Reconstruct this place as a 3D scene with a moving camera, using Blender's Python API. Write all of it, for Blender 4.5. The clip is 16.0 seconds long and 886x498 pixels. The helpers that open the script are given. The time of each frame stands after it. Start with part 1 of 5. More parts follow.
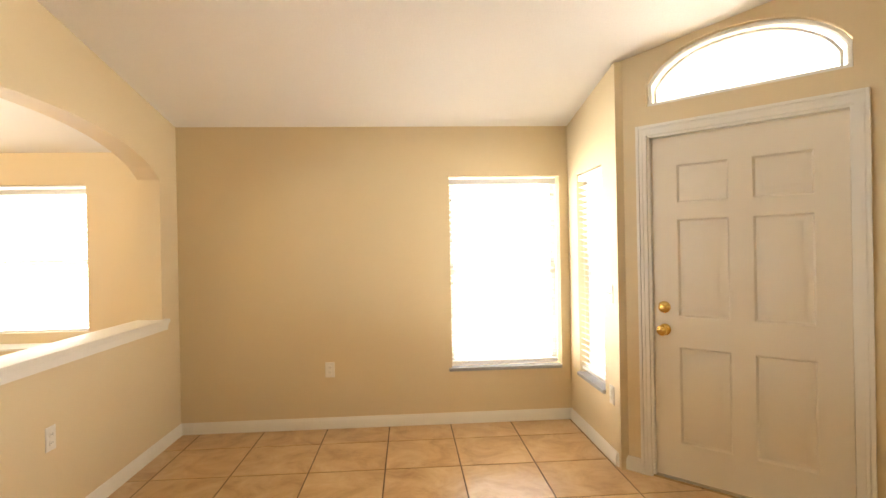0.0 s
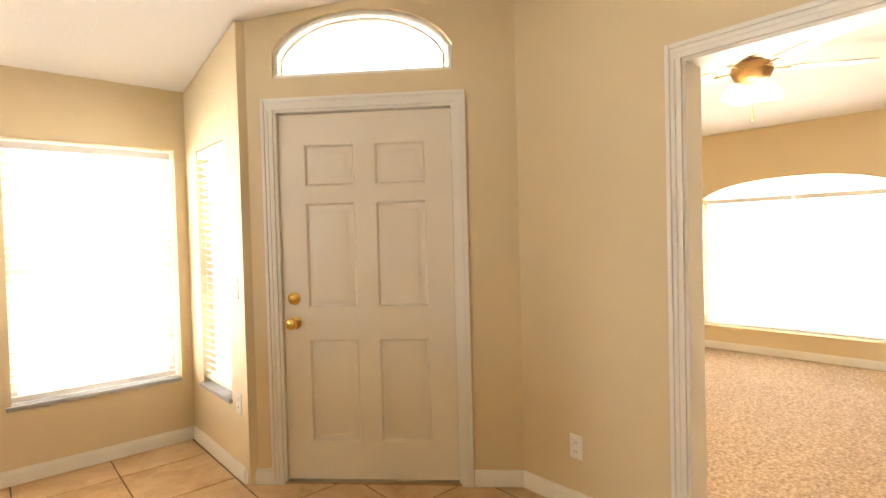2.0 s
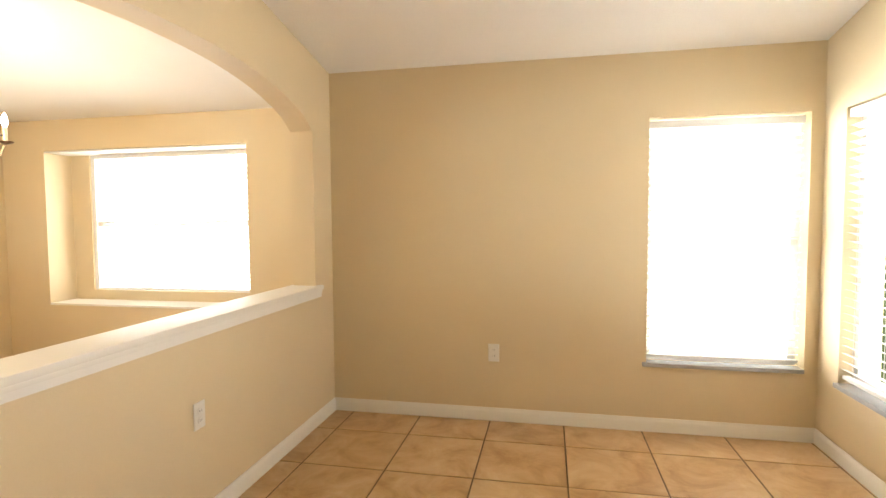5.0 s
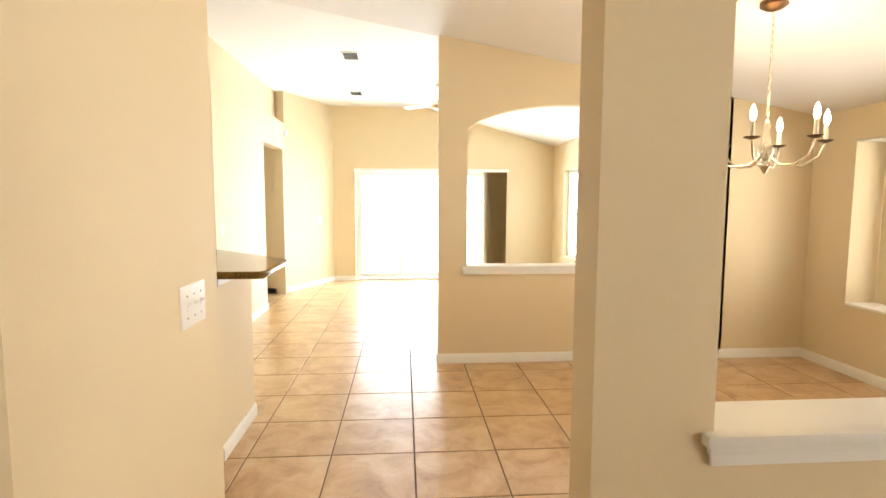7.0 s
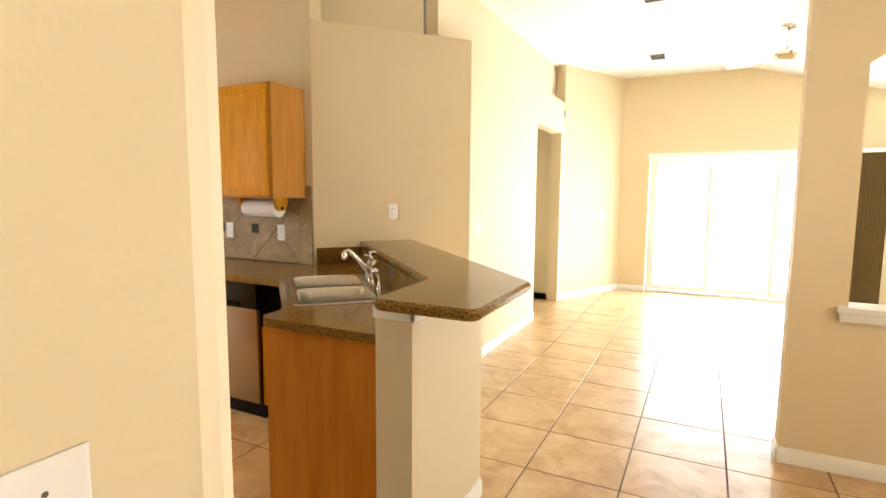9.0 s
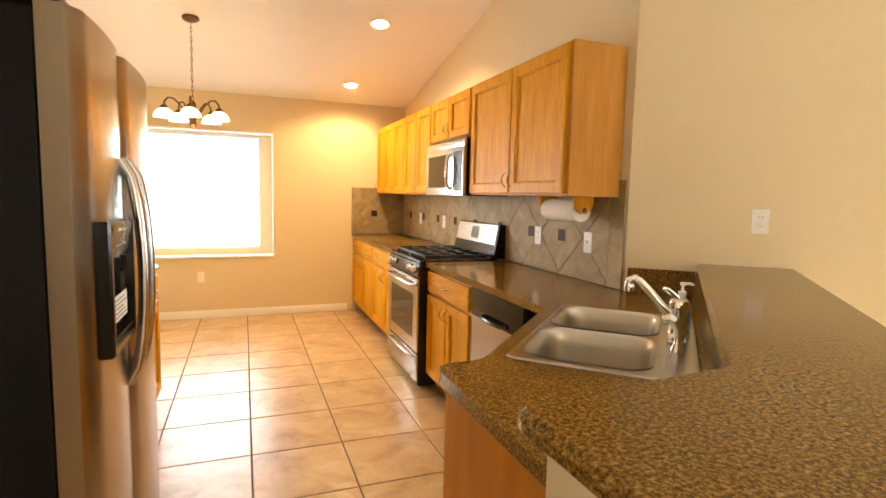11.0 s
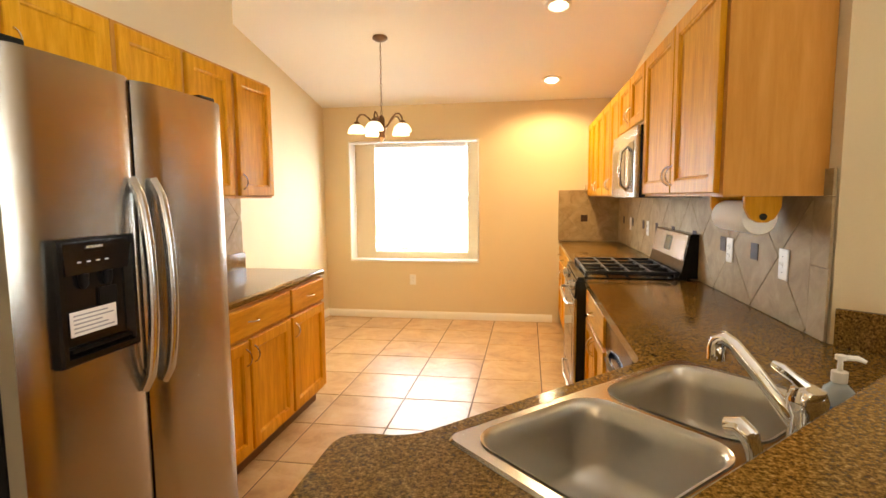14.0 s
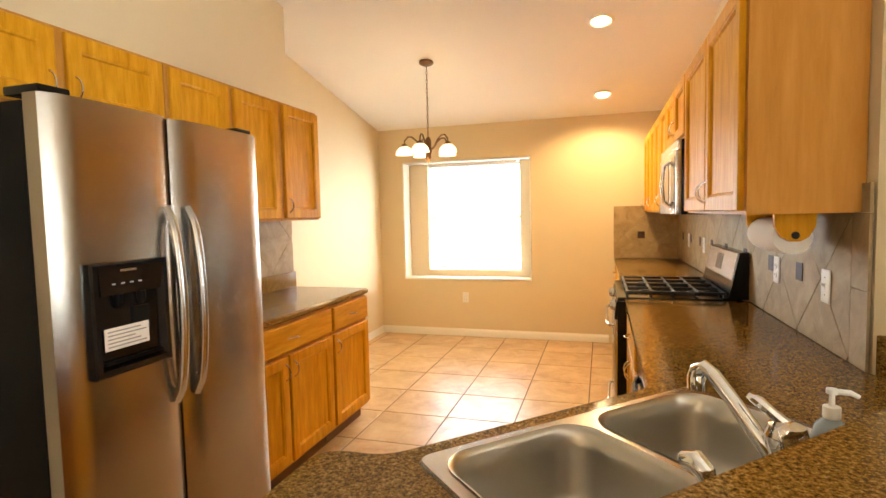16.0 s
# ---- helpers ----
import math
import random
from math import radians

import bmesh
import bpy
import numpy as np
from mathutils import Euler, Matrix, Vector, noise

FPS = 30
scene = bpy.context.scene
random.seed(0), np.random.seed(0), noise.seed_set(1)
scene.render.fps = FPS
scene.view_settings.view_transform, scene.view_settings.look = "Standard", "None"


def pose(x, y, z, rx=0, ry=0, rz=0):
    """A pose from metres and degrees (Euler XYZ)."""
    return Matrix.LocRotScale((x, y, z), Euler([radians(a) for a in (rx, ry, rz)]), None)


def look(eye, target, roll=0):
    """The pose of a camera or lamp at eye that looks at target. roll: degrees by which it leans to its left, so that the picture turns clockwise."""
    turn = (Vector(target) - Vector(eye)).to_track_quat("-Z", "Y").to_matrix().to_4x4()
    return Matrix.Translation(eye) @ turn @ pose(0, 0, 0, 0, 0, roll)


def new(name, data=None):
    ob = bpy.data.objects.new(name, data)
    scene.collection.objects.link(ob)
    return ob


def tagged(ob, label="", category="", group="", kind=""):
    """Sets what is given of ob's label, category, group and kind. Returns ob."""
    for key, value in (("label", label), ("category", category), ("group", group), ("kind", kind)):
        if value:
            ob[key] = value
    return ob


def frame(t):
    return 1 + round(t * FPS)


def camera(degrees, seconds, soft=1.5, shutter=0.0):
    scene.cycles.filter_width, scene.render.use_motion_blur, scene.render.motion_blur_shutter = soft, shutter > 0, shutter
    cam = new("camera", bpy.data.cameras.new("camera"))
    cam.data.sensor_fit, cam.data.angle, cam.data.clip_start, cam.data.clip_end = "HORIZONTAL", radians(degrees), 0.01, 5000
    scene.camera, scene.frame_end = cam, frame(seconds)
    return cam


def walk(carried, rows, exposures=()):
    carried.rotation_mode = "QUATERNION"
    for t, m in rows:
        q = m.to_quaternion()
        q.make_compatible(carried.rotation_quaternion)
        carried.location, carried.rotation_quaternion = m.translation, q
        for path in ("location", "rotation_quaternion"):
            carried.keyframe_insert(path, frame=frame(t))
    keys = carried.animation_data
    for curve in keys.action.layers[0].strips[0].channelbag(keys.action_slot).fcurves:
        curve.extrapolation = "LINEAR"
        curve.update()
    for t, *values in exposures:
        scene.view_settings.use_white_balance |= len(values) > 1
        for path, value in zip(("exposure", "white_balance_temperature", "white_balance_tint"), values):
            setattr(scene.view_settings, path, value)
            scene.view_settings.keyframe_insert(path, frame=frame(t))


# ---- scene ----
cam = camera(80.8, 16.0)

# seconds, eye, target, roll
PATH = [
    (0, (-0.003, 0.169, 1.363), (0.132, 2.164, 1.36), -1.1),
    (0.5, (0.125, 0.242, 1.374), (0.293, 2.235, 1.366), -1.3),
    (1, (0.026, 0.256, 1.368), (0.605, 2.17, 1.345), -1.5),
    (1.5, (0.012, 0.361, 1.331), (1.038, 2.078, 1.307), -1.9),
    (2, (0.232, 0.478, 1.305), (1.558, 1.975, 1.26), -1.5),
    (2.5, (0.406, 0.2, 1.286), (1.796, 1.636, 1.214), -2.8),
    (3, (0.345, 0.363, 1.298), (1.71, 1.822, 1.21), -2.5),
    (3.5, (0.143, 0.639, 1.337), (1.333, 2.244, 1.237), -1.7),
    (4, (0.063, 0.738, 1.325), (0.832, 2.581, 1.224), -0.7),
    (4.5, (-0.093, 0.848, 1.331), (0.113, 2.833, 1.209), 0.1),
    (5, (-0.266, 0.85, 1.312), (-0.664, 2.807, 1.203), -0.4),
    (5.2, (-0.279, 0.843, 1.322), (-0.944, 2.726, 1.219), -0.8),
    (7.3, (-0.771, 1.011, 1.448), (-2.762, 0.968, 1.261), 0.5),
    (7.5, (-0.938, 1.01, 1.444), (-2.926, 0.885, 1.263), 0.7),
    (8, (-1.319, 0.986, 1.426), (-3.278, 0.627, 1.24), 0.9),
    (8.5, (-1.614, 0.956, 1.427), (-3.509, 0.348, 1.23), 0.5),
    (9, (-1.896, 0.883, 1.429), (-3.673, -0.009, 1.214), 0.4),
    (9.5, (-2.25, 0.783, 1.405), (-3.805, -0.456, 1.187), -0.7),
    (10, (-2.583, 0.683, 1.388), (-3.851, -0.848, 1.172), -0.3),
    (10.2, (-2.666, 0.651, 1.375), (-3.819, -0.971, 1.17), 0.2),
    (12.3, (-3.398, 0.385, 1.363), (-3.572, -1.595, 1.137), 0.4),
    (12.5, (-3.446, 0.368, 1.364), (-3.561, -1.616, 1.138), 0.2),
    (13, (-3.578, 0.328, 1.372), (-3.539, -1.659, 1.146), -0.1),
    (13.5, (-3.702, 0.267, 1.383), (-3.522, -1.713, 1.166), -0.4),
    (14, (-3.828, 0.219, 1.39), (-3.506, -1.745, 1.191), -0.4),
    (14.5, (-3.872, 0.202, 1.399), (-3.474, -1.75, 1.223), -0.4),
    (15, (-3.925, 0.184, 1.411), (-3.442, -1.751, 1.258), -0.9),
    (15.5, (-3.982, 0.181, 1.415), (-3.429, -1.737, 1.293), -1.3),
    (16, (-4.031, 0.202, 1.407), (-3.447, -1.707, 1.275), -1.3),
]
EXPOSURES = ((0, 0.17, 7250, 12), (3, 0.17, 7350, 14), (5.2, 0.2, 6650, 10), (7.3, -0.2, 6800, 10), (8.5, -0.18, 6750, 9), (9.5, -0.1, 7350, 11), (10.2, -0.1, 7550, 12), (12.3, -0.13, 7350, 10), (16, -0.2, 7350, 10))
walk(cam, [(t, look(e, g, r)) for t, e, g, r in PATH], EXPOSURES)

# ---- world and light ----
world = bpy.data.worlds.new("world")
scene.world = world
world.use_nodes = True
wn = world.node_tree
sky = wn.nodes.new("ShaderNodeTexSky")
sky.sky_type, sky.sun_disc = "NISHITA", False
sky.sun_elevation, sky.sun_rotation = radians(81), radians(180)
wn.links.new(sky.outputs[0], wn.nodes["Background"].inputs[0])
wn.nodes["Background"].inputs[1].default_value = 0.15

sun = new("sun", bpy.data.lights.new("sun", "SUN"))
sun.data.energy, sun.data.angle, sun.data.color = 3.0, radians(0.5), (1.0, 0.95, 0.86)
sun.matrix_world = look((0, -3, 20), (0, 0, 0))


def area(name, eye, target, w, h, power, colour):
    lamp = new(name, bpy.data.lights.new(name, "AREA"))
    lamp.data.shape, lamp.data.size, lamp.data.size_y = "RECTANGLE", w, h
    lamp.data.energy, lamp.data.color = power, colour
    lamp.matrix_world = look(eye, target)
    return lamp


def bulb(name, at, power, colour, r=0.03):
    lamp = new(name, bpy.data.lights.new(name, "POINT"))
    lamp.data.energy, lamp.data.color, lamp.data.shadow_soft_size = power, colour, r
    lamp.location = at
    return lamp


DAY = (0.99, 0.985, 0.97)
SKYLIGHT = (0.72, 0.86, 1.0)
WARM = (1.0, 0.74, 0.42)
area("daylight_living", (0.75, 4.48, 1.05), (0.75, 0, 1.05), 1.1, 1.9, 120, DAY)
area("daylight_side", (1.54, 3.70, 1.05), (-1, 3.70, 1.05), 0.7, 1.9, 48, DAY)
area("daylight_transom", (2.00, 3.00, 2.36), (0.6, 1.65, 2.36), 1.2, 0.6, 24, DAY)
area("daylight_dining", (-3.55, 5.14, 1.15), (-3.55, 0, 1.15), 1.9, 1.9, 108, DAY)
area("daylight_slider", (-10.24, 1.24, 1.03), (-5, 1.2, 0.9), 2.5, 2.1, 380, SKYLIGHT)
area("daylight_great_room", (-8.95, 3.98, 1.22), (-8.95, 0, 1.22), 1.6, 1.9, 100, SKYLIGHT)
area("daylight_kitchen", (-2.54, -5.96, 1.3), (-2.54, 0, 1.3), 1.5, 1.9, 240, SKYLIGHT)
area("daylight_bedroom", (6.60, 2.04, 1.15), (2, 2.04, 1.3), 2.4, 2.2, 310, DAY)


# ---- materials ----
def mat(name, base, rough=0.5, metal=0.0, var=0.06, scale=3.0, bump=0.0, bscale=60.0, stretch=None, fine=0.03, coat=0.0, spec=None, per_object=0.0):
    m = bpy.data.materials.new(name)
    m.use_nodes = True
    t = m.node_tree
    b = t.nodes["Principled BSDF"]
    b.inputs["Roughness"].default_value, b.inputs["Metallic"].default_value = rough, metal
    b.inputs["Coat Weight"].default_value = coat
    if spec is not None:
        b.inputs["Specular IOR Level"].default_value = spec
    tc = t.nodes.new("ShaderNodeTexCoord")
    mp = t.nodes.new("ShaderNodeMapping")
    t.links.new(tc.outputs["Object"], mp.inputs[0])
    if stretch:
        mp.inputs["Scale"].default_value = stretch
    n1 = t.nodes.new("ShaderNodeTexNoise")
    n1.inputs["Scale"].default_value, n1.inputs["Detail"].default_value = scale, 5
    n2 = t.nodes.new("ShaderNodeTexNoise")
    n2.inputs["Scale"].default_value, n2.inputs["Detail"].default_value = bscale, 4
    for n in (n1, n2):
        t.links.new(mp.outputs[0], n.inputs["Vector"])
    add = t.nodes.new("ShaderNodeMath")
    add.operation = "MULTIPLY_ADD"
    t.links.new(n1.outputs[0], add.inputs[0])
    add.inputs[1].default_value, add.inputs[2].default_value = 2 * var, 1 - var
    add2 = t.nodes.new("ShaderNodeMath")
    add2.operation = "MULTIPLY_ADD"
    t.links.new(n2.outputs[0], add2.inputs[0])
    add2.inputs[1].default_value = 2 * fine
    t.links.new(add.outputs[0], add2.inputs[2])
    last = add2
    if per_object:
        oi = t.nodes.new("ShaderNodeObjectInfo")
        a3 = t.nodes.new("ShaderNodeMath")
        a3.operation = "MULTIPLY_ADD"
        t.links.new(oi.outputs["Random"], a3.inputs[0])
        a3.inputs[1].default_value = per_object
        t.links.new(add2.outputs[0], a3.inputs[2])
        last = a3
    mul = t.nodes.new("ShaderNodeVectorMath")
    mul.operation = "SCALE"
    mul.inputs[0].default_value = base
    t.links.new(last.outputs[0], mul.inputs["Scale"])
    t.links.new(mul.outputs[0], b.inputs["Base Color"])
    if bump:
        bp = t.nodes.new("ShaderNodeBump")
        bp.inputs["Strength"].default_value, bp.inputs["Distance"].default_value = bump, 0.004
        t.links.new(n2.outputs[0], bp.inputs["Height"])
        t.links.new(bp.outputs[0], b.inputs["Normal"])
    return m


def ramp_mat(name, stops, scale, rough, detail=6, bump=0.0, stretch=None, per_object=False, coat=0.0, distortion=0.0, spec=0.5):
    m = bpy.data.materials.new(name)
    m.use_nodes = True
    t = m.node_tree
    b = t.nodes["Principled BSDF"]
    b.inputs["Roughness"].default_value, b.inputs["Coat Weight"].default_value = rough, coat
    b.inputs["Specular IOR Level"].default_value = spec
    geo = t.nodes.new("ShaderNodeTexCoord")
    mp = t.nodes.new("ShaderNodeMapping")
    t.links.new(geo.outputs["Object"], mp.inputs[0])
    if stretch:
        mp.inputs["Scale"].default_value = stretch
    if per_object:
        oi = t.nodes.new("ShaderNodeObjectInfo")
        sc = t.nodes.new("ShaderNodeMath")
        sc.operation = "MULTIPLY"
        sc.inputs[1].default_value = 37.0
        t.links.new(oi.outputs["Random"], sc.inputs[0])
        t.links.new(sc.outputs[0], mp.inputs["Location"])
    n = t.nodes.new("ShaderNodeTexNoise")
    n.inputs["Scale"].default_value, n.inputs["Detail"].default_value, n.inputs["Roughness"].default_value = scale, detail, 0.65
    n.inputs["Distortion"].default_value = distortion
    t.links.new(mp.outputs[0], n.inputs["Vector"])
    r = t.nodes.new("ShaderNodeValToRGB")
    els = r.color_ramp.elements
    while len(els) < len(stops):
        els.new(0.5)
    for e, (p, c) in zip(els, stops):
        e.position, e.color = p, (*c, 1)
    t.links.new(n.outputs[0], r.inputs[0])
    t.links.new(r.outputs[0], b.inputs["Base Color"])
    if bump:
        bp = t.nodes.new("ShaderNodeBump")
        bp.inputs["Strength"].default_value, bp.inputs["Distance"].default_value = bump, 0.004
        t.links.new(n.outputs[0], bp.inputs["Height"])
        t.links.new(bp.outputs[0], b.inputs["Normal"])
    return m


def glow(name, colour, strength):
    m = bpy.data.materials.new(name)
    m.use_nodes = True
    b = m.node_tree.nodes["Principled BSDF"]
    b.inputs["Base Color"].default_value = (*colour, 1)
    b.inputs["Emission Color"].default_value = (*colour, 1)
    b.inputs["Emission Strength"].default_value = strength
    return m


WALL = mat("tan_wall_paint", (0.71, 0.58, 0.37), 0.75, var=0.03, scale=1.3, bump=0.10, bscale=130, fine=0.02)
CEIL = mat("white_ceiling_texture", (0.86, 0.84, 0.81), 0.9, var=0.02, scale=1.0, bump=0.5, bscale=90, fine=0.02)
TRIM = mat("white_trim_paint", (0.82, 0.79, 0.72), 0.4, var=0.02, scale=4, bump=0.05, bscale=40, fine=0.01)
DOORP = mat("off_white_door_paint", (0.78, 0.71, 0.59), 0.38, var=0.03, scale=2, bump=0.08, bscale=180, fine=0.01)
GROUT = mat("grey_brown_grout", (0.17, 0.115, 0.075), 0.9, var=0.15, scale=6, bump=0.3, bscale=200)
TILE = ramp_mat("tan_ceramic_floor_tile", [(0.25, (0.38, 0.20, 0.085)), (0.48, (0.57, 0.355, 0.17)), (0.62, (0.64, 0.44, 0.235)), (0.8, (0.71, 0.54, 0.34))], 4.5, 0.28, bump=0.12, per_object=True, distortion=0.6)
SPLASHGROUT = mat("tan_splash_grout", (0.30, 0.215, 0.12), 0.9, var=0.1, scale=8)
SPLASH = ramp_mat("beige_stone_splash_tile", [(0.25, (0.25, 0.165, 0.075)), (0.5, (0.37, 0.26, 0.13)), (0.75, (0.47, 0.345, 0.19))], 9, 0.62, bump=0.1, per_object=True, distortion=0.8, spec=0.2)
ACCENT = ramp_mat("dark_brown_accent_tile", [(0.3, (0.025, 0.014, 0.010)), (0.6, (0.07, 0.038, 0.028)), (0.75, (0.20, 0.13, 0.10))], 60, 0.5, per_object=True, spec=0.12)
OAK = ramp_mat("honey_oak", [(0.3, (0.52, 0.215, 0.011)), (0.5, (0.65, 0.290, 0.018)), (0.7, (0.76, 0.370, 0.032))], 5.0, 0.42, detail=8, bump=0.06, stretch=(7, 7, 0.9), per_object=True, spec=0.06)
OAKH = ramp_mat("honey_oak_level_grain", [(0.3, (0.52, 0.215, 0.011)), (0.5, (0.65, 0.290, 0.018)), (0.7, (0.76, 0.370, 0.032))], 5.0, 0.42, detail=8, bump=0.06, stretch=(0.9, 7, 7), per_object=True, spec=0.06)
OAKSIDE = ramp_mat("pale_oak_veneer", [(0.3, (0.50, 0.215, 0.040)), (0.5, (0.56, 0.255, 0.056)), (0.7, (0.62, 0.295, 0.075))], 4.0, 0.45, detail=8, bump=0.05, stretch=(6, 6, 0.7), per_object=True, spec=0.06)
OAKEND = ramp_mat("orange_oak_panel", [(0.3, (0.46, 0.145, 0.014)), (0.6, (0.57, 0.205, 0.024))], 3.0, 0.45, stretch=(6, 6, 0.7), spec=0.1)
# oak with the toe recess's shade put into its colour; shrub trunks reuse it
OAKSHADED = mat("shadowed_oak_toe_kick", (0.16, 0.07, 0.02), 0.6, var=0.1)
STEEL = mat("brushed_stainless", (0.35, 0.305, 0.255), 0.25, 1.0, var=0.03, scale=2, bump=0.03, bscale=40, stretch=(60, 60, 0.6), fine=0.02)
STEELH = mat("brushed_stainless_level", (0.46, 0.44, 0.41), 0.22, 1.0, var=0.03, scale=2, bump=0.03, bscale=40, stretch=(1, 1, 60), fine=0.02)
BASIN = mat("satin_steel_basin", (0.58, 0.56, 0.52), 0.28, 1.0, var=0.05, scale=3, bump=0.04, bscale=80, fine=0.02)
CHROME = mat("chrome", (0.80, 0.80, 0.80), 0.07, 1.0, var=0.01, fine=0.0)
NICKEL = mat("satin_nickel", (0.62, 0.57, 0.48), 0.25, 1.0, var=0.02)
BRASS = mat("polished_brass", (0.80, 0.55, 0.18), 0.16, 1.0, var=0.03)
AGEDBRASS = mat("aged_brass", (0.42, 0.27, 0.12), 0.35, 0.9, var=0.1)
BRONZE = mat("rubbed_bronze", (0.14, 0.075, 0.035), 0.38, 0.8, var=0.2, scale=20)
BLACK = mat("black_enamel", (0.008, 0.007, 0.0065), 0.16, var=0.1, fine=0.02, spec=0.25)
BLACKT = mat("black_textured_side", (0.007, 0.006, 0.0055), 0.5, var=0.1, bump=0.4, bscale=250, spec=0.08)
IRON = mat("cast_iron", (0.015, 0.015, 0.016), 0.55, var=0.2, bump=0.2, bscale=150)
DARKGLASS = mat("dark_oven_glass", (0.02, 0.018, 0.017), 0.05, var=0.05, fine=0.0)
PLASTIC = mat("white_plastic", (0.80, 0.77, 0.71), 0.35, var=0.01, fine=0.005)
DETAIL = mat("dark_slots", (0.10, 0.09, 0.08), 0.5, var=0.05)
PAPER = mat("white_paper_towel", (0.82, 0.80, 0.76), 0.9, var=0.03, bump=0.3, bscale=120)
PRINT = mat("grey_print", (0.35, 0.35, 0.36), 0.7)
VINYL = mat("white_window_vinyl", (0.80, 0.79, 0.76), 0.4, var=0.02)
SILL = mat("grey_marble_sill", (0.42, 0.42, 0.43), 0.25, var=0.15, scale=9)
SLAT = mat("white_blind_slat", (0.80, 0.79, 0.76), 0.5, var=0.02)
CARPET = ramp_mat("beige_carpet", [(0.3, (0.20, 0.12, 0.065)), (0.5, (0.43, 0.30, 0.185)), (0.72, (0.68, 0.54, 0.37))], 60, 0.95, bump=1.0, detail=5)
BLINDTAN = mat("brown_vertical_vane", (0.30, 0.19, 0.065), 0.6, var=0.08, stretch=(20, 20, 0.4), scale=4)
SHADE = glow("frosted_glass_shade", (1.0, 0.90, 0.74), 1.6)
FLAME = glow("lit_candle_bulb", (1.0, 0.86, 0.62), 14.0)
CANLENS = glow("lit_recessed_lens", (1.0, 0.88, 0.66), 9.0)
IVORY = mat("ivory_candle_sleeve", (0.78, 0.72, 0.58), 0.5)
LCD = mat("green_grey_display", (0.10, 0.13, 0.10), 0.2)
GRASS = mat("lawn_grass", (0.09, 0.14, 0.035), 0.9, var=0.3, scale=2, bump=1.0, bscale=60)
LEAF = mat("shrub_leaf", (0.07, 0.12, 0.03), 0.6, var=0.4, scale=4)
FENCE = mat("pale_far_wall", (0.7, 0.68, 0.62), 0.9)
SOAP = mat("clear_soap_liquid", (0.40, 0.47, 0.50), 0.08, var=0.02)
BLUE = mat("blue_label", (0.08, 0.20, 0.42), 0.4)


def granite():
    m = bpy.data.materials.new("brown_speckled_granite")
    m.use_nodes = True
    t = m.node_tree
    b = t.nodes["Principled BSDF"]
    b.inputs["Roughness"].default_value = 0.12
    b.inputs["Specular IOR Level"].default_value = 0.22
    tc = t.nodes.new("ShaderNodeTexCoord")
    n1 = t.nodes.new("ShaderNodeTexNoise")
    n1.inputs["Scale"].default_value, n1.inputs["Detail"].default_value, n1.inputs["Roughness"].default_value = 140, 4, 0.76
    r1 = t.nodes.new("ShaderNodeValToRGB")
    e = r1.color_ramp.elements
    stops = [(0.33, (0.016, 0.009, 0.004)), (0.45, (0.13, 0.066, 0.014)), (0.56, (0.28, 0.150, 0.034)), (0.68, (0.46, 0.285, 0.09))]
    while len(e) < 4:
        e.new(0.5)
    for a, (p, c) in zip(e, stops):
        a.position, a.color = p, (*c, 1)
    v = t.nodes.new("ShaderNodeTexVoronoi")
    v.inputs["Scale"].default_value = 75
    r2 = t.nodes.new("ShaderNodeValToRGB")
    r2.color_ramp.elements[0].position, r2.color_ramp.elements[0].color = 0.0, (1, 1, 1, 1)
    r2.color_ramp.elements[1].position, r2.color_ramp.elements[1].color = 0.13, (0, 0, 0, 1)
    mix = t.nodes.new("ShaderNodeMixRGB")
    mix.inputs[2].default_value = (0.44, 0.31, 0.15, 1)
    for n in (n1, v):
        t.links.new(tc.outputs["Object"], n.inputs["Vector"])
    t.links.new(n1.outputs[0], r1.inputs[0])
    t.links.new(v.outputs["Distance"], r2.inputs[0])
    t.links.new(r2.outputs[0], mix.inputs[0])
    t.links.new(r1.outputs[0], mix.inputs[1])
    t.links.new(mix.outputs[0], b.inputs["Base Color"])
    return m


GRANITE = granite()


def clear_glass():
    m = bpy.data.materials.new("window_glass")
    m.use_nodes = True
    b = m.node_tree.nodes["Principled BSDF"]
    b.inputs["Roughness"].default_value, b.inputs["Transmission Weight"].default_value, b.inputs["IOR"].default_value = 0.0, 1.0, 1.1
    return m


GLASS = clear_glass()
BOTTLE = clear_glass()


# ---- mesh helpers ----
def box(bm, x0, x1, y0, y1, z0, z1, bevel=0.0):
    x0, x1 = sorted((x0, x1))
    y0, y1 = sorted((y0, y1))
    r = bmesh.ops.create_cube(bm, size=1, matrix=Matrix.Translation(((x0 + x1) / 2, (y0 + y1) / 2, (z0 + z1) / 2)) @ Matrix.Diagonal((x1 - x0, y1 - y0, z1 - z0, 1)))
    if bevel:
        es = list({e for v in r["verts"] for e in v.link_edges})
        bmesh.ops.bevel(bm, geom=es, offset=bevel, segments=2, affect="EDGES", profile=0.7)


def prism(bm, pts, z0, z1):
    lo = [bm.verts.new((x, y, z0)) for x, y in pts]
    hi = [bm.verts.new((x, y, z1)) for x, y in pts]
    n = len(pts)
    bm.faces.new(list(reversed(lo)))
    bm.faces.new(hi)
    for i in range(n):
        bm.faces.new((lo[i], lo[(i + 1) % n], hi[(i + 1) % n], hi[i]))


def hexa(bm, lo, hi):
    a = [bm.verts.new(p) for p in lo]
    b = [bm.verts.new(p) for p in hi]
    bm.faces.new(list(reversed(a)))
    bm.faces.new(b)
    for i in range(4):
        bm.faces.new((a[i], a[(i + 1) % 4], b[(i + 1) % 4], b[i]))


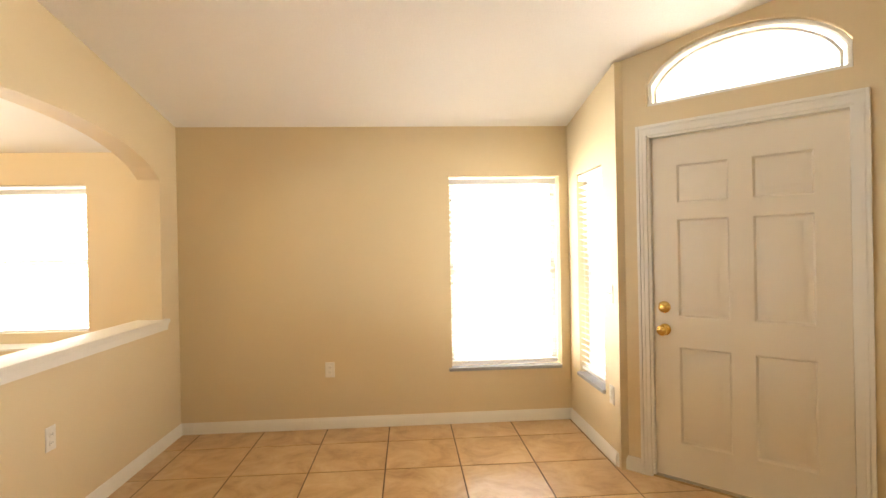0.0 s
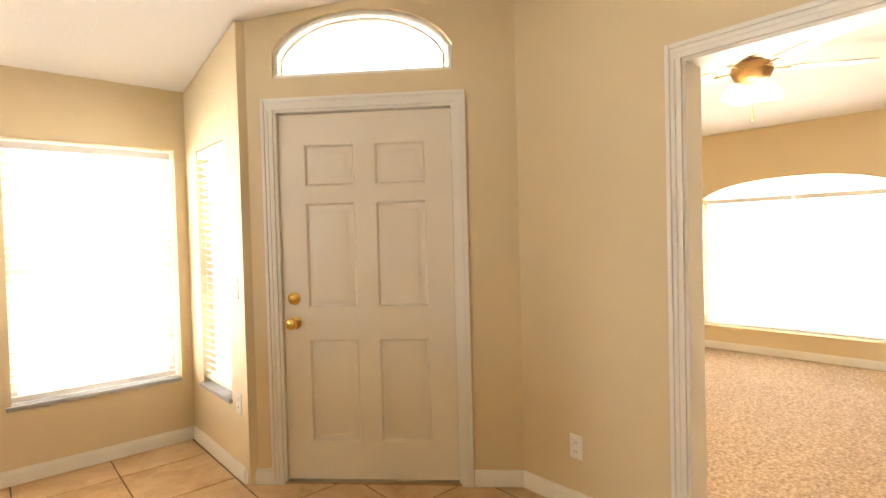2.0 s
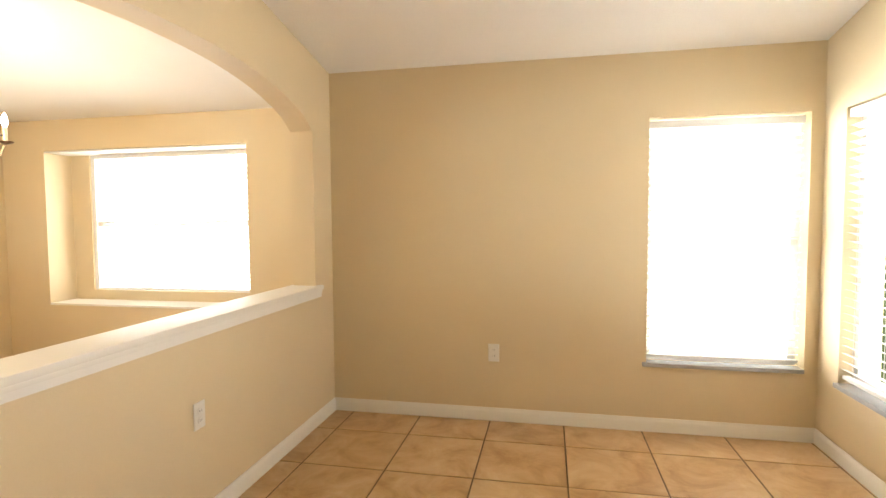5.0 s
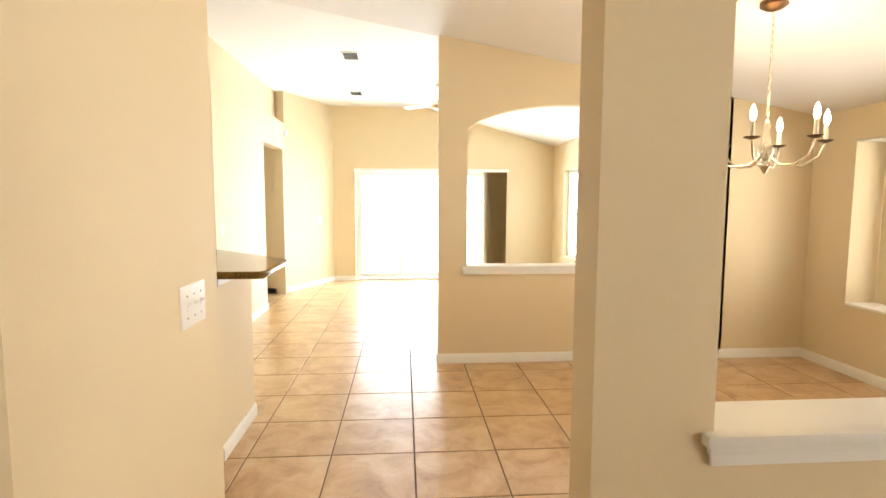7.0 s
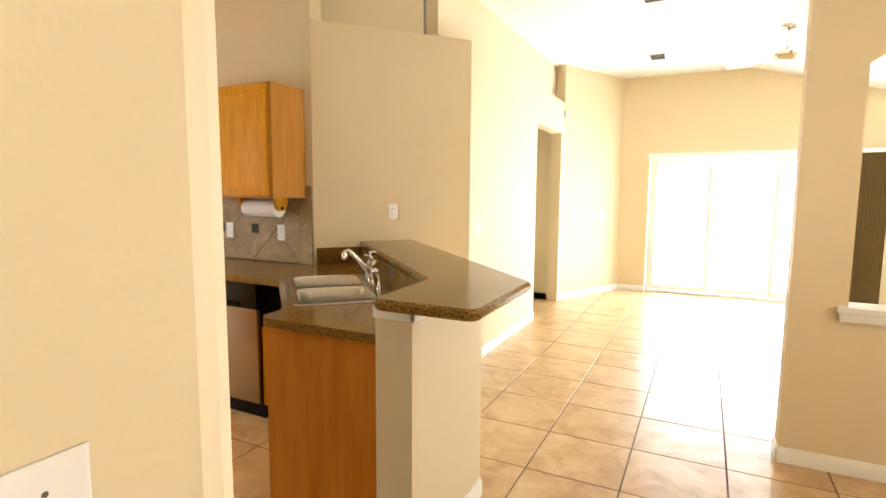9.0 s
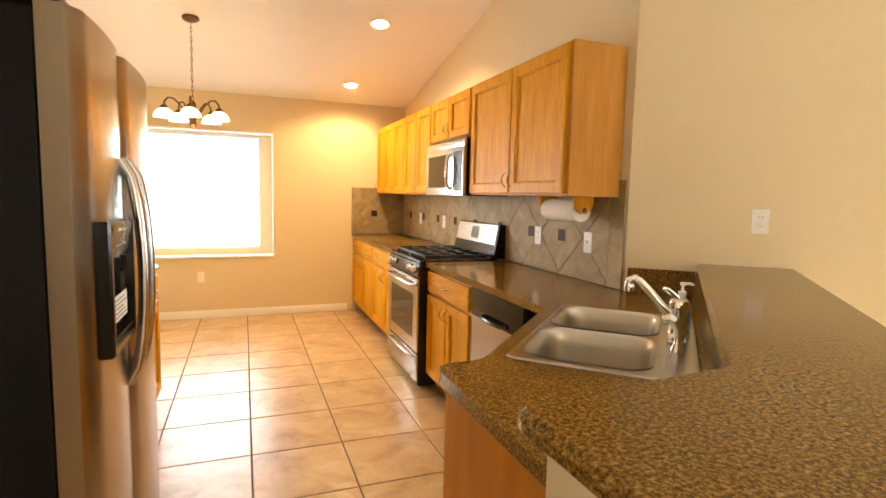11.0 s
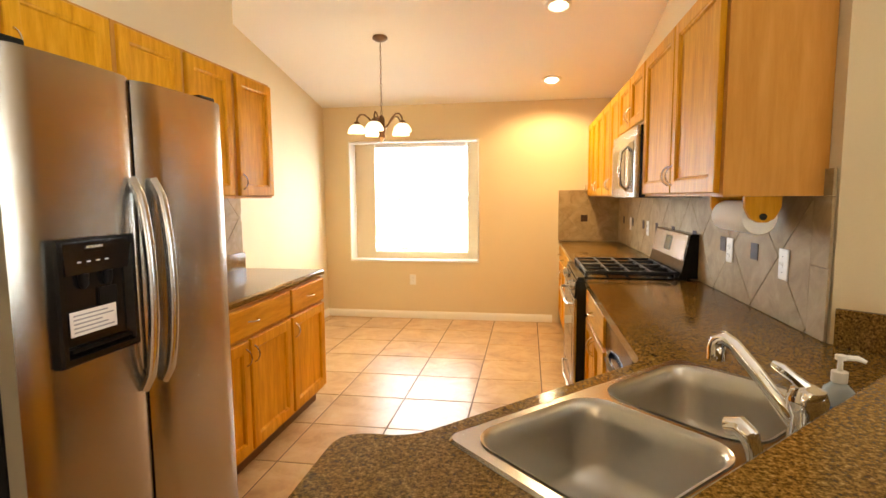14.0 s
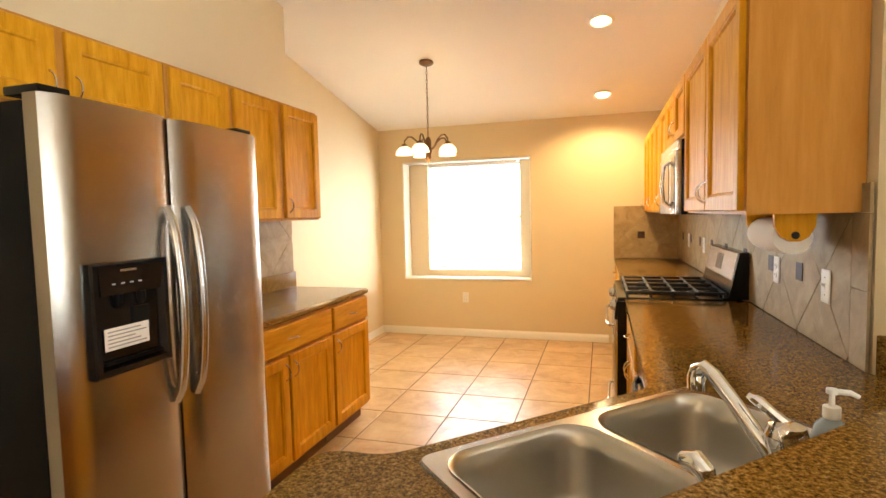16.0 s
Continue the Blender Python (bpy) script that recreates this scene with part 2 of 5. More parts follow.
def lathe(bm, prof, segs=20, at=(0, 0, 0), axis="z"):
    rings = []
    for r, h in prof:
        ring = []
        for k in range(segs):
            a = 2 * math.pi * k / segs
            c, s = r * math.cos(a), r * math.sin(a)
            p = {"z": (c, s, h), "y": (c, h, s), "x": (h, c, s)}[axis]
            ring.append(bm.verts.new((p[0] + at[0], p[1] + at[1], p[2] + at[2])))
        rings.append(ring)
    for a, b in zip(rings, rings[1:]):
        for k in range(segs):
            bm.faces.new((a[k], a[(k + 1) % segs], b[(k + 1) % segs], b[k]))
    bm.faces.new(list(reversed(rings[0])))
    bm.faces.new(rings[-1])


def tube(bm, pts, r, segs=8):
    pts = [Vector(p) for p in pts]
    rings = []
    for i, p in enumerate(pts):
        d = (pts[min(i + 1, len(pts) - 1)] - pts[max(i - 1, 0)]).normalized()
        u = d.orthogonal().normalized() if not rings else (last - d * last.dot(d)).normalized()
        last = u
        w = d.cross(u)
        rad = r[i] if isinstance(r, (list, tuple)) else r
        rings.append([bm.verts.new(p + rad * (math.cos(2 * math.pi * k / segs) * u + math.sin(2 * math.pi * k / segs) * w)) for k in range(segs)])
    for a, b in zip(rings, rings[1:]):
        for k in range(segs):
            bm.faces.new((a[k], a[(k + 1) % segs], b[(k + 1) % segs], b[k]))
    bm.faces.new(list(reversed(rings[0])))
    bm.faces.new(rings[-1])


def rings(bm, loops):
    """Nested rectangles (x0, x1, z0, z1, y), joined one to the next, the last one closed."""
    made = []
    for x0, x1, z0, z1, y in loops:
        made.append([bm.verts.new(p) for p in ((x0, y, z0), (x1, y, z0), (x1, y, z1), (x0, y, z1))])
    for a, b in zip(made, made[1:]):
        for k in range(4):
            bm.faces.new((a[k], a[(k + 1) % 4], b[(k + 1) % 4], b[k]))
    bm.faces.new(made[-1])


def smooth(ob, angle=40):
    ob.data.shade_smooth()
    ob.data.set_sharp_from_angle(angle=radians(angle))


def finish(name, bm, material, soft=True):
    bmesh.ops.recalc_face_normals(bm, faces=bm.faces)
    me = bpy.data.meshes.new(name)
    bm.to_mesh(me)
    bm.free()
    me.materials.append(material)
    ob = new(name, me)
    if soft:
        smooth(ob)
    return ob


def part(name, bm, material, parent, label=""):
    ob = finish(name, bm, material)
    ob.parent = parent
    return tagged(ob, label) if label else ob


def boxpart(name, dims, material, parent, bevel=0.0, label=""):
    bm = bmesh.new()
    box(bm, *dims, bevel)
    return part(name, bm, material, parent, label)


def thing(name, m, label, category, group="", kind=""):
    ob = new(name)
    ob.matrix_world = m
    ob.empty_display_size = 0.1
    return tagged(ob, label, category, group, kind)


# ---- structure ----
def ceil_north(y):
    return 2.31 + 0.18 * (4.186 - y)


def wall(name, p0, p1, thick, z0, za, zb, label, openings=(), material=None):
    """A wall from p0 to p1, thick to the left of its run. Openings: s0, s1, z0, z1, rise of an arched head."""
    p0, p1 = Vector((*p0, 0)), Vector((*p1, 0))
    run = (p1 - p0).length
    d = (p1 - p0) / run
    n = Vector((-d.y, d.x, 0)) * thick
    bm = bmesh.new()

    def top(s):
        return za + (zb - za) * s / run

    def block(s0, s1, b0, b1, t0, t1):
        lo, hi = [], []
        for s, off, b, t in ((s0, 0, b0, t0), (s1, 0, b1, t1), (s1, 1, b1, t1), (s0, 1, b0, t0)):
            p = p0 + d * s + n * off
            lo.append((p.x, p.y, b))
            hi.append((p.x, p.y, t))
        hexa(bm, lo, hi)

    at = 0.0
    stack = {}
    for o in sorted(openings):
        stack.setdefault((o[0], o[1]), []).append(o[2:])
    for (s0, s1), holes in stack.items():
        a, b, rise = holes[-1]
        if s0 > at + 1e-4:
            block(at, s0, z0, z0, top(at), top(s0))
        low = z0
        for h in holes:
            if h[0] > low + 1e-4:
                block(s0, s1, low, low, h[0], h[0])
            low = h[1]
        k = 20 if rise else 1
        for i in range(k):
            u0, u1 = i / k, (i + 1) / k

            def head(u):
                return b + rise * max(0.0, 1 - abs(2 * u - 1) ** 2.3) ** 0.75 if rise else b
            block(s0 + (s1 - s0) * u0, s0 + (s1 - s0) * u1, head(u0), head(u1), top(s0 + (s1 - s0) * u0), top(s0 + (s1 - s0) * u1))
        at = s1
    if run > at + 1e-4:
        block(at, run, z0, z0, top(at), top(run))
    bmesh.ops.remove_doubles(bm, verts=bm.verts, dist=1e-5)
    ob = finish(name, bm, material or WALL, soft=False)
    return tagged(ob, label, "wall", kind="structure")


def skirting(p0, p1, h=0.085, t=0.014):
    """Skirting on the left of the run from p0 to p1."""
    p0, p1 = Vector((*p0, 0)), Vector((*p1, 0))
    d = (p1 - p0).normalized()
    n = Vector((-d.y, d.x, 0))
    bm = bmesh.new()
    prof = [(0, 0), (t, 0), (t, h * 0.72), (t * 0.75, h * 0.82), (t * 0.5, h * 0.9), (t * 0.4, h), (0, h)]
    a = [bm.verts.new(p0 + n * o + Vector((0, 0, z + 0.001))) for o, z in prof]
    b = [bm.verts.new(p1 + n * o + Vector((0, 0, z + 0.001))) for o, z in prof]
    for i in range(len(prof)):
        j = (i + 1) % len(prof)
        bm.faces.new((a[i], a[j], b[j], b[i]))
    bm.faces.new(a)
    bm.faces.new(list(reversed(b)))
    return tagged(finish("baseboard", bm, TRIM), "white painted moulded baseboard along the wall foot", "baseboard", kind="structure")


E1, E2, W1, N1 = 1.265, 2.30, -1.725, 4.20
DL, DR = (1.265, 3.295), (2.30, 2.22)      # ends of the slanting front-door wall
DRUN = math.hypot(DR[0] - DL[0], DR[1] - DL[1])
DANG = math.degrees(math.atan2(DR[1] - DL[1], DR[0] - DL[0]))
TAN = "tan painted drywall with light orange-peel texture"
H4 = ceil_north(N1)
wall("wall_living_north", (W1 - 0.15, N1), (E1 + 0.15, N1), 0.2, 0, H4 + 0.04, H4 + 0.04, TAN + ", window opening", [(2.20, 3.07, 0.43, 1.92, 0)])
wall("wall_living_east", (E1, N1), (E1, DL[1] - 0.05), 0.2, 0, H4, ceil_north(DL[1]), TAN + ", narrow window opening", [(0.22, 0.72, 0.42, 1.89, 0)])
wall("wall_front_door", DL, DR, 0.2, 0, ceil_north(DL[1]), ceil_north(DR[1]), TAN + " with arched transom opening", [(0.21, 1.17, 0, 2.0, 0), (0.21, 1.17, 2.17, 2.31, 0.20)])
wall("wall_bedroom", (E2, DR[1] + 0.05), (E2, -2.0), 0.14, 0, 2.58, 2.58, TAN + " with bedroom doorway", [(DR[1] + 0.05 - 1.38, DR[1] + 0.05 - 0.40, 0, 1.98, 0)])
# invented, unseen wall: closes the foyer's south side behind the camera
wall("wall_foyer_south_unseen", (2.4, -2.0), (-1.5, -2.0), 0.14, 0, 3.2, 3.2, TAN)
wall("wall_kitchen_east", (-1.88, 0.29), (-1.88, -3.10), 0.50, 0, 3.2, 3.0, TAN)
wall("wall_kitchen_alcove", (-1.5, -3.10), (-1.5, -5.56), 0.12, 0, 3.0, 2.42, TAN)
wall("wall_dining_divider", (W1, 1.435), (W1, 4.66), 0.15, 0, ceil_north(1.435), ceil_north(4.66), TAN + " half wall under a wide arch", [(0.295, 2.495, 0.87, 1.88, 0.22)])
wall("wall_dining_north", (-5.1, 4.70), (W1, 4.70), 0.36, 0, ceil_north(4.7) + 0.05, ceil_north(4.7) + 0.05, TAN + ", deep window niche", [(0.45, 2.43, 0.58, 1.95, 0)])
wall("wall_dining_west", (-5.1, 1.30), (-5.1, 4.70), 0.12, 0, 3.12, 2.25, TAN + " half wall under a flat arch", [(0.25, 2.36, 0.84, 2.06, 0.22)])
wall("wall_great_room_north", (-10.1, 3.72), (-5.1, 3.72), 0.2, 0, 2.46, 2.46, TAN + ", window opening", [(0.75, 1.45, 0.50, 1.95, 0)])
wall("wall_slider", (-9.99, -0.25), (-9.99, 3.80), 0.2, 0, 3.12, 3.12, TAN + " with sliding-door opening", [(0.38, 2.75, 0, 2.0, 0)])
wall("wall_great_room_angled", (-8.80, -0.82), (-9.99, -0.25), 0.15, 0, 3.12, 3.12, TAN)
wall("wall_hall", (-5.72, -0.80), (-8.80, -0.82), 0.14, 0, 2.60, 2.60, TAN + " with hall opening and plant shelf", [(1.85, 2.95, 0, 2.2, 0)])
wall("wall_sink_diagonal", (-4.79, -1.60), (-5.72, -0.80), 0.12, 0, 2.60, 2.60, TAN)
wall("wall_kitchen_west", (-4.79, -5.56), (-4.79, -1.60), 0.12, 0, 2.42, 3.2, TAN)
wall("wall_plant_shelf_back", (-4.90, -1.66), (-5.42, -1.06), 0.1, 2.60, 3.12, 3.12, TAN)
wall("wall_kitchen_south", (-1.38, -5.555), (-4.91, -5.555), 0.36, 0, 2.43, 2.43, TAN + ", deep window niche", [(0.41, 1.91, 0.652, 2.025, 0)])
wall("wall_hall_back", (-7.2, -2.6), (-9.2, -2.6), 0.1, 0, 2.6, 2.6, TAN)
wall("wall_hall_side", (-8.72, -0.96), (-8.72, -2.6), -0.12, 0, 2.6, 2.6, TAN)
wall("wall_hall_near", (-7.42, -2.6), (-7.42, -0.95), -0.12, 0, 2.6, 2.6, TAN)
wall("wall_shelf_rear", (-5.46, -0.96), (-8.95, -0.96), 0.1, 2.6, 3.12, 3.12, TAN)
wall("wall_bedroom_east", (6.25, 4.6), (6.25, -1.6), 0.2, 0, 2.6, 2.6, "warm tan painted bedroom wall, arched window opening", [(1.68, 3.44, 0.25, 1.64, 0.18)])
wall("wall_bedroom_north", (2.42, 4.5), (6.35, 4.5), 0.12, 0, 2.6, 2.6, TAN)
wall("wall_bedroom_south", (6.35, -1.5), (2.42, -1.5), 0.12, 0, 2.6, 2.6, TAN)
wall("wall_bedroom_closet", (2.44, 2.2), (2.44, 4.5), 0.02, 0, 2.6, 2.6, TAN)


bm = bmesh.new()
NORTH_END = [(-1.38, 0.415), (-2.255, 0.415), (-2.295, 0.398), (-2.36, 0.338), (-2.375, 0.300), (-2.375, 0.2905), (-1.38, 0.2905)]
lo = [bm.verts.new((x, y, 0)) for x, y in NORTH_END]
hi = [bm.verts.new((x, y, 3.02)) for x, y in NORTH_END]
bm.faces.new(lo), bm.faces.new(hi)
for i in range(len(lo)):
    j = (i + 1) % len(lo)
    bm.faces.new((lo[i], lo[j], hi[j], hi[i]))
tagged(finish("wall_kitchen_north", bm, WALL, False), TAN + " beside the kitchen opening", "wall", kind="structure")


def slab(name, pts, label, material=CEIL, thick=0.06):
    bm = bmesh.new()
    hexa(bm, pts, [(x, y, z + thick) for x, y, z in pts])
    return tagged(finish(name, bm, material, soft=False), label, "ceiling", kind="structure")


RY = -0.1
FLAT = ceil_north(RY)
CL = "white knockdown-textured ceiling"
slab("ceiling_north_slope", [(-5.16, 4.95, ceil_north(4.95)), (2.6, 4.95, ceil_north(4.95)), (2.6, RY, FLAT), (-5.16, RY, FLAT)], CL + ", sloping")
slab("ceiling_middle", [(-10.3, RY, FLAT), (2.6, RY, FLAT), (2.6, -2.15, FLAT), (-10.3, -2.15, FLAT)], CL)
slab("ceiling_great_room_flat", [(-10.3, 1.35, FLAT), (-5.16, 1.35, FLAT), (-5.16, RY, FLAT), (-10.3, RY, FLAT)], CL)
slab("ceiling_great_room_slope", [(-10.3, 3.95, 2.36), (-5.16, 3.95, 2.36), (-5.16, 1.35, FLAT), (-10.3, 1.35, FLAT)], CL + ", sloping")
slab("ceiling_kitchen_slope", [(-4.95, -2.15, FLAT), (-1.35, -2.15, FLAT), (-1.35, -5.95, 2.331), (-4.95, -5.95, 2.331)], CL + ", sloping")
slab("ceiling_bedroom", [(2.431, 4.6, 2.34), (6.5, 4.6, 2.34), (6.5, -1.7, 2.34), (2.431, -1.7, 2.34)], CL)
slab("ceiling_hall", [(-7.4, -1.0, 2.5), (-8.8, -1.0, 2.5), (-8.8, -2.6, 2.5), (-7.4, -2.6, 2.5)], CL)

for a, b in (((E1, N1), (W1, N1)), ((W1, N1), (W1, 1.435)), ((W1, 1.435), (W1 - 0.15, 1.435)), ((DL[0], DL[1]), (E1, N1)),
             ((-5.1, 4.7), (-5.1, 1.3)), ((-5.1, 1.3), (-5.22, 1.3)), ((-1.9, 4.7), (-5.1, 4.7)), ((-5.22, 3.72), (-9.99, 3.72)),
             ((-9.99, 0.13), (-9.99, -0.25)), ((-9.99, 3.72), (-9.99, 2.50)), ((-9.99, -0.25), (-8.8, -0.82)), ((-7.55, -0.812), (-5.72, -0.80)),
             ((-5.72, -0.80), (-5.25, -1.205)), ((-4.1, -5.555), (-1.5, -5.555)), ((-1.5, -5.555), (-1.5, -3.10)), ((-1.38, 0.415), (-2.26, 0.415)),
             ((-2.26, 0.415), (-2.375, 0.31)), ((6.25, -1.5), (6.25, 4.5)), ((E2, -2.0), (E2, 0.33)), ((E2, 1.45), DR), ((-1.38, -2.0), (-1.38, 0.415)),
             ((-8.72, -2.6), (-8.72, -0.96))):
    skirting(a, b)
du = Vector((DR[0] - DL[0], DR[1] - DL[1], 0)) / DRUN
for s0, s1 in ((DRUN, 1.235), (0.185, 0.0)):
    a, b = Vector((*DL, 0)) + du * s0, Vector((*DL, 0)) + du * s1
    skirting((a.x, a.y), (b.x, b.y))


def ledge(name, x0, x1, y0, y1, z, label):
    t = thing(name, pose(0, 0, 0), label, "ledge", kind="structure")
    boxpart("cap", (x0, x1, y0, y1, z, z + 0.03), TRIM, t, 0.008)
    for side in ((x0, x0 + 0.02), (x1 - 0.02, x1)):
        bm = bmesh.new()
        inner = side[0] + 0.012 if side[0] == x0 else side[0] - 0.0
        box(bm, inner, inner + 0.008, y0 + 0.015, y1 - 0.015, z - 0.045, z)
        box(bm, inner - 0.004, inner + 0.012, y0 + 0.01, y1 - 0.01, z - 0.018, z - 0.001, 0.003)
        part("moulding", bm, TRIM, t)
    return t


ledge("trim_divider_ledge", W1 - 0.18, W1 + 0.032, 1.70, 3.99, 0.872, "white painted ledge capping the dining half wall")
ledge("trim_dining_ledge", -5.255, -5.065, 1.50, 3.70, 0.845, "white painted ledge capping the far half wall")


# casings
def casing(name, m, w, h, label, cw=0.06, both=True):
    """Door casing round an opening w by h, in the plane y=0, room on the -y side."""
    t = thing(name, m, label, "door casing", kind="structure")
    for nm, d in (("side_casing", (-cw, 0.0)), ("side_casing", (w, w + cw))):
        bm = bmesh.new()
        box(bm, d[0], d[1], -0.012, 0, 0, h)
        lo, hi = (d[0], d[0] + 0.018) if d[0] < 0 else (d[1] - 0.018, d[1])
        box(bm, lo, hi, -0.02, -0.0115, 0, h + cw - 0.0005 * 0, 0.003)
        box(bm, (d[0] + d[1]) / 2 - 0.008, (d[0] + d[1]) / 2 + 0.008, -0.016, -0.0115, 0, h, 0.002)
        part(nm, bm, TRIM, t)
    bm = bmesh.new()
    box(bm, -cw, w + cw, -0.012, 0, h, h + cw)
    box(bm, -cw + 0.018, w + cw - 0.018, -0.02, -0.0115, h + cw - 0.018, h + cw, 0.003)
    box(bm, -cw / 2, w + cw / 2, -0.016, -0.0115, h + cw / 2 - 0.008, h + cw / 2 + 0.008, 0.002)
    part("head_casing", bm, TRIM, t)
    for d in ((0, 0.015, 0, 0.14, 0, h), (w - 0.015, w, 0, 0.14, 0, h), (0.015, w - 0.015, 0, 0.14, h - 0.015, h)):
        boxpart("jamb", (d[0], d[1], 0.0005, d[3], d[4], d[5]), TRIM, t)
    return t


def on_door_wall(s, off=0.0, z=0.0):
    p = Vector((*DL, 0)) + du * s
    return pose(p.x, p.y, z, 0, 0, DANG) @ Matrix.Translation((0, off, 0))


casing("trim_front_door", on_door_wall(0.21), 0.96, 2.0, "white moulded casing round the front door")
casing("trim_bedroom_door", pose(E2, 1.38, 0, 0, 0, -90), 0.98, 1.98, "white moulded casing round the bedroom doorway")


def panel_door(name, m, w, h, label, rows, category="door", knob_x=0.065, hinges=True):
    t = thing(name, m, label, category, kind="structure")
    th = 0.04
    st, mid = 0.14, 0.115
    cols = [(st, (w - mid) / 2), ((w + mid) / 2, w - st)]
    bm = bmesh.new()
    box(bm, 0, w, 0.018, th, 0.008, h)
    zs = [z for r in rows for z in r]
    for x0, x1 in ((0, st), (cols[0][1], cols[1][0]), (w - st, w)):
        box(bm, x0, x1, 0, 0.0181, 0.008, h)
    edges = [0.008] + zs + [h]
    for z0, z1 in zip(edges[0::2], edges[1::2]):
        for x0, x1 in cols:
            box(bm, x0, x1, 0, 0.0181, z0, z1)
    part("slab", bm, DOORP, t)
    for z0, z1 in rows:
        for x0, x1 in cols:
            bm = bmesh.new()
            f = lambda i, y: (x0 + i, x1 - i, z0 + i, z1 - i, y)
            rings(bm, [f(0, 0.0), f(0.010, 0.014), f(0.020, 0.015), f(0.048, 0.003), f(0.052, 0.002)])
            part("raised_panel", bm, DOORP, t)
    return t


rows6 = [(0.21, 0.76), (0.935, 1.49), (1.585, 1.80)]
fd = panel_door("door_1", on_door_wall(0.228, 0.02, 0.012), 0.924, 1.965, "closed white six-panel front door with brass hardware", rows6)
for z, nm in ((0.855, "door_knob"), (0.985, "deadbolt")):
    bm = bmesh.new()
    lathe(bm, [(0.034, 0.0), (0.034, -0.006), (0.026, -0.012), (0.012, -0.016), (0.012, -0.036), (0.026, -0.044), (0.031, -0.055), (0.027, -0.066), (0.012, -0.071)] if nm == "door_knob" else
          [(0.034, 0.0), (0.034, -0.012), (0.028, -0.018), (0.014, -0.02), (0.013, -0.032), (0.004, -0.033)], 20, (0.062, 0, z), "y")
    part(nm, bm, BRASS, fd, "polished brass " + nm.replace("_", " "))
for z in (0.25, 1.0, 1.75):
    bm = bmesh.new()
    tube(bm, [(0.93, -0.004, z - 0.05), (0.93, -0.004, z + 0.05)], 0.006)
    part("hinge", bm, TRIM, fd)
bm = bmesh.new()
box(bm, 0.215, 1.165, 0.0, 0.14, 0.0, 0.011)
th = part("threshold", bm, NICKEL, thing("door_threshold", on_door_wall(0), "dull metal threshold under the front door", "threshold", kind="structure"))

bd = panel_door("door_2", pose(2.45, 0.415, 0.012, 0, 0, 0), 0.88, 1.955, "white six-panel bedroom door standing open", rows6)
for z in (0.25, 1.0, 1.75):
    bm = bmesh.new()
    box(bm, -0.055, -0.02, -0.0005, 0.002, z - 0.045, z + 0.045)
    tube(bm, [(-0.012, 0.004, z - 0.048), (-0.012, 0.004, z + 0.048)], 0.006)
    part("hinge", bm, BRASS, bd, "brass butt hinge")
for side, sg in ((0.04, 1), (0.0, -1)):
    bm = bmesh.new()
    lathe(bm, [(0.032, side), (0.03, side + sg * 0.008), (0.012, side + sg * 0.014), (0.012, side + sg * 0.036), (0.027, side + sg * 0.046), (0.029, side + sg * 0.056), (0.012, side + sg * 0.068)], 18, (0.81, 0, 0.93), "y")
    part("door_knob", bm, BRASS, bd, "polished brass door knob")


# ---- windows and blinds ----
def window(name, m, w, h, label, double=True, mull=0, deep=0.07):
    """Window in the x-z plane, lower left at the origin, outside towards +y."""
    t = thing(name, m, label, "window", kind="structure")
    f = 0.045
    for nm, d in (("frame_side", (0, f, 0, h)), ("frame_side", (w - f, w, 0, h)), ("frame_head", (f, w - f, h - f, h)), ("frame_foot", (f, w - f, 0, f))):
        boxpart(nm, (d[0], d[1], 0, deep, d[2], d[3]), VINYL, t, 0.004)
    if double:
        boxpart("meeting_rail", (f, w - f, 0.012, deep - 0.01, h / 2 - 0.025, h / 2 + 0.025), VINYL, t, 0.004)
    for k in range(mull):
        x = w * (k + 1) / (mull + 1)
        boxpart("mullion", (x - 0.03, x + 0.03, 0.004, deep - 0.004, f, h - f), VINYL, t, 0.003)
    p = boxpart("pane", (f, w - f, deep / 2, deep / 2 + 0.005, f, h - f), GLASS, t)
    p.visible_shadow = False
    return t


def blind(m, w, h, label, tilt=-13, pitch=0.043, drop=0.0):
    """Horizontal blind: headrail at the top, slats down to a bottom rail."""
    t = thing("window_blind", m, label, "blind", "white window blinds")
    boxpart("headrail", (0.005, w - 0.005, -0.05, -0.005, h - 0.05, h - 0.004), SLAT, t, 0.004)
    boxpart("bottom_rail", (0.008, w - 0.008, -0.045, -0.012, 0.0, 0.02), SLAT, t, 0.005)
    bm = bmesh.new()
    a = radians(tilt)
    prof = [(-0.024, 0.0), (-0.012, 0.0025), (0.0, 0.0035), (0.012, 0.0025), (0.024, 0.0)]
    pts = [(y * math.cos(a) - z * math.sin(a) - 0.028, y * math.sin(a) + z * math.cos(a)) for y, z in prof]
    for dz in (0.0, 0.0022):
        vs = [[bm.verts.new((x, y, z + dz)) for y, z in pts] for x in (0.008, w - 0.008)]
        for i in range(4):
            bm.faces.new((vs[0][i], vs[0][i + 1], vs[1][i + 1], vs[1][i]))
    first = part("slat", bm, SLAT, t)
    n = int((h - 0.09) / pitch)
    first.location.z = 0.045
    for k in range(1, n):
        o = first.copy()
        scene.collection.objects.link(o)
        o.location.z = 0.045 + k * pitch
    for x in (0.12, w - 0.12):
        bm = bmesh.new()
        tube(bm, [(x, -0.054, 0.01), (x, -0.054, h - 0.02)], 0.0012, 5)
        part("ladder_cord", bm, SLAT, t)
    return t


def sill(m, w, d, label, material=SILL):
    t = thing("window_sill", m, label, "window sill", kind="structure")
    boxpart("sill_slab", (-0.012, w + 0.012, -0.022, d, -0.022, 0.003), material, t, 0.005)
    return t


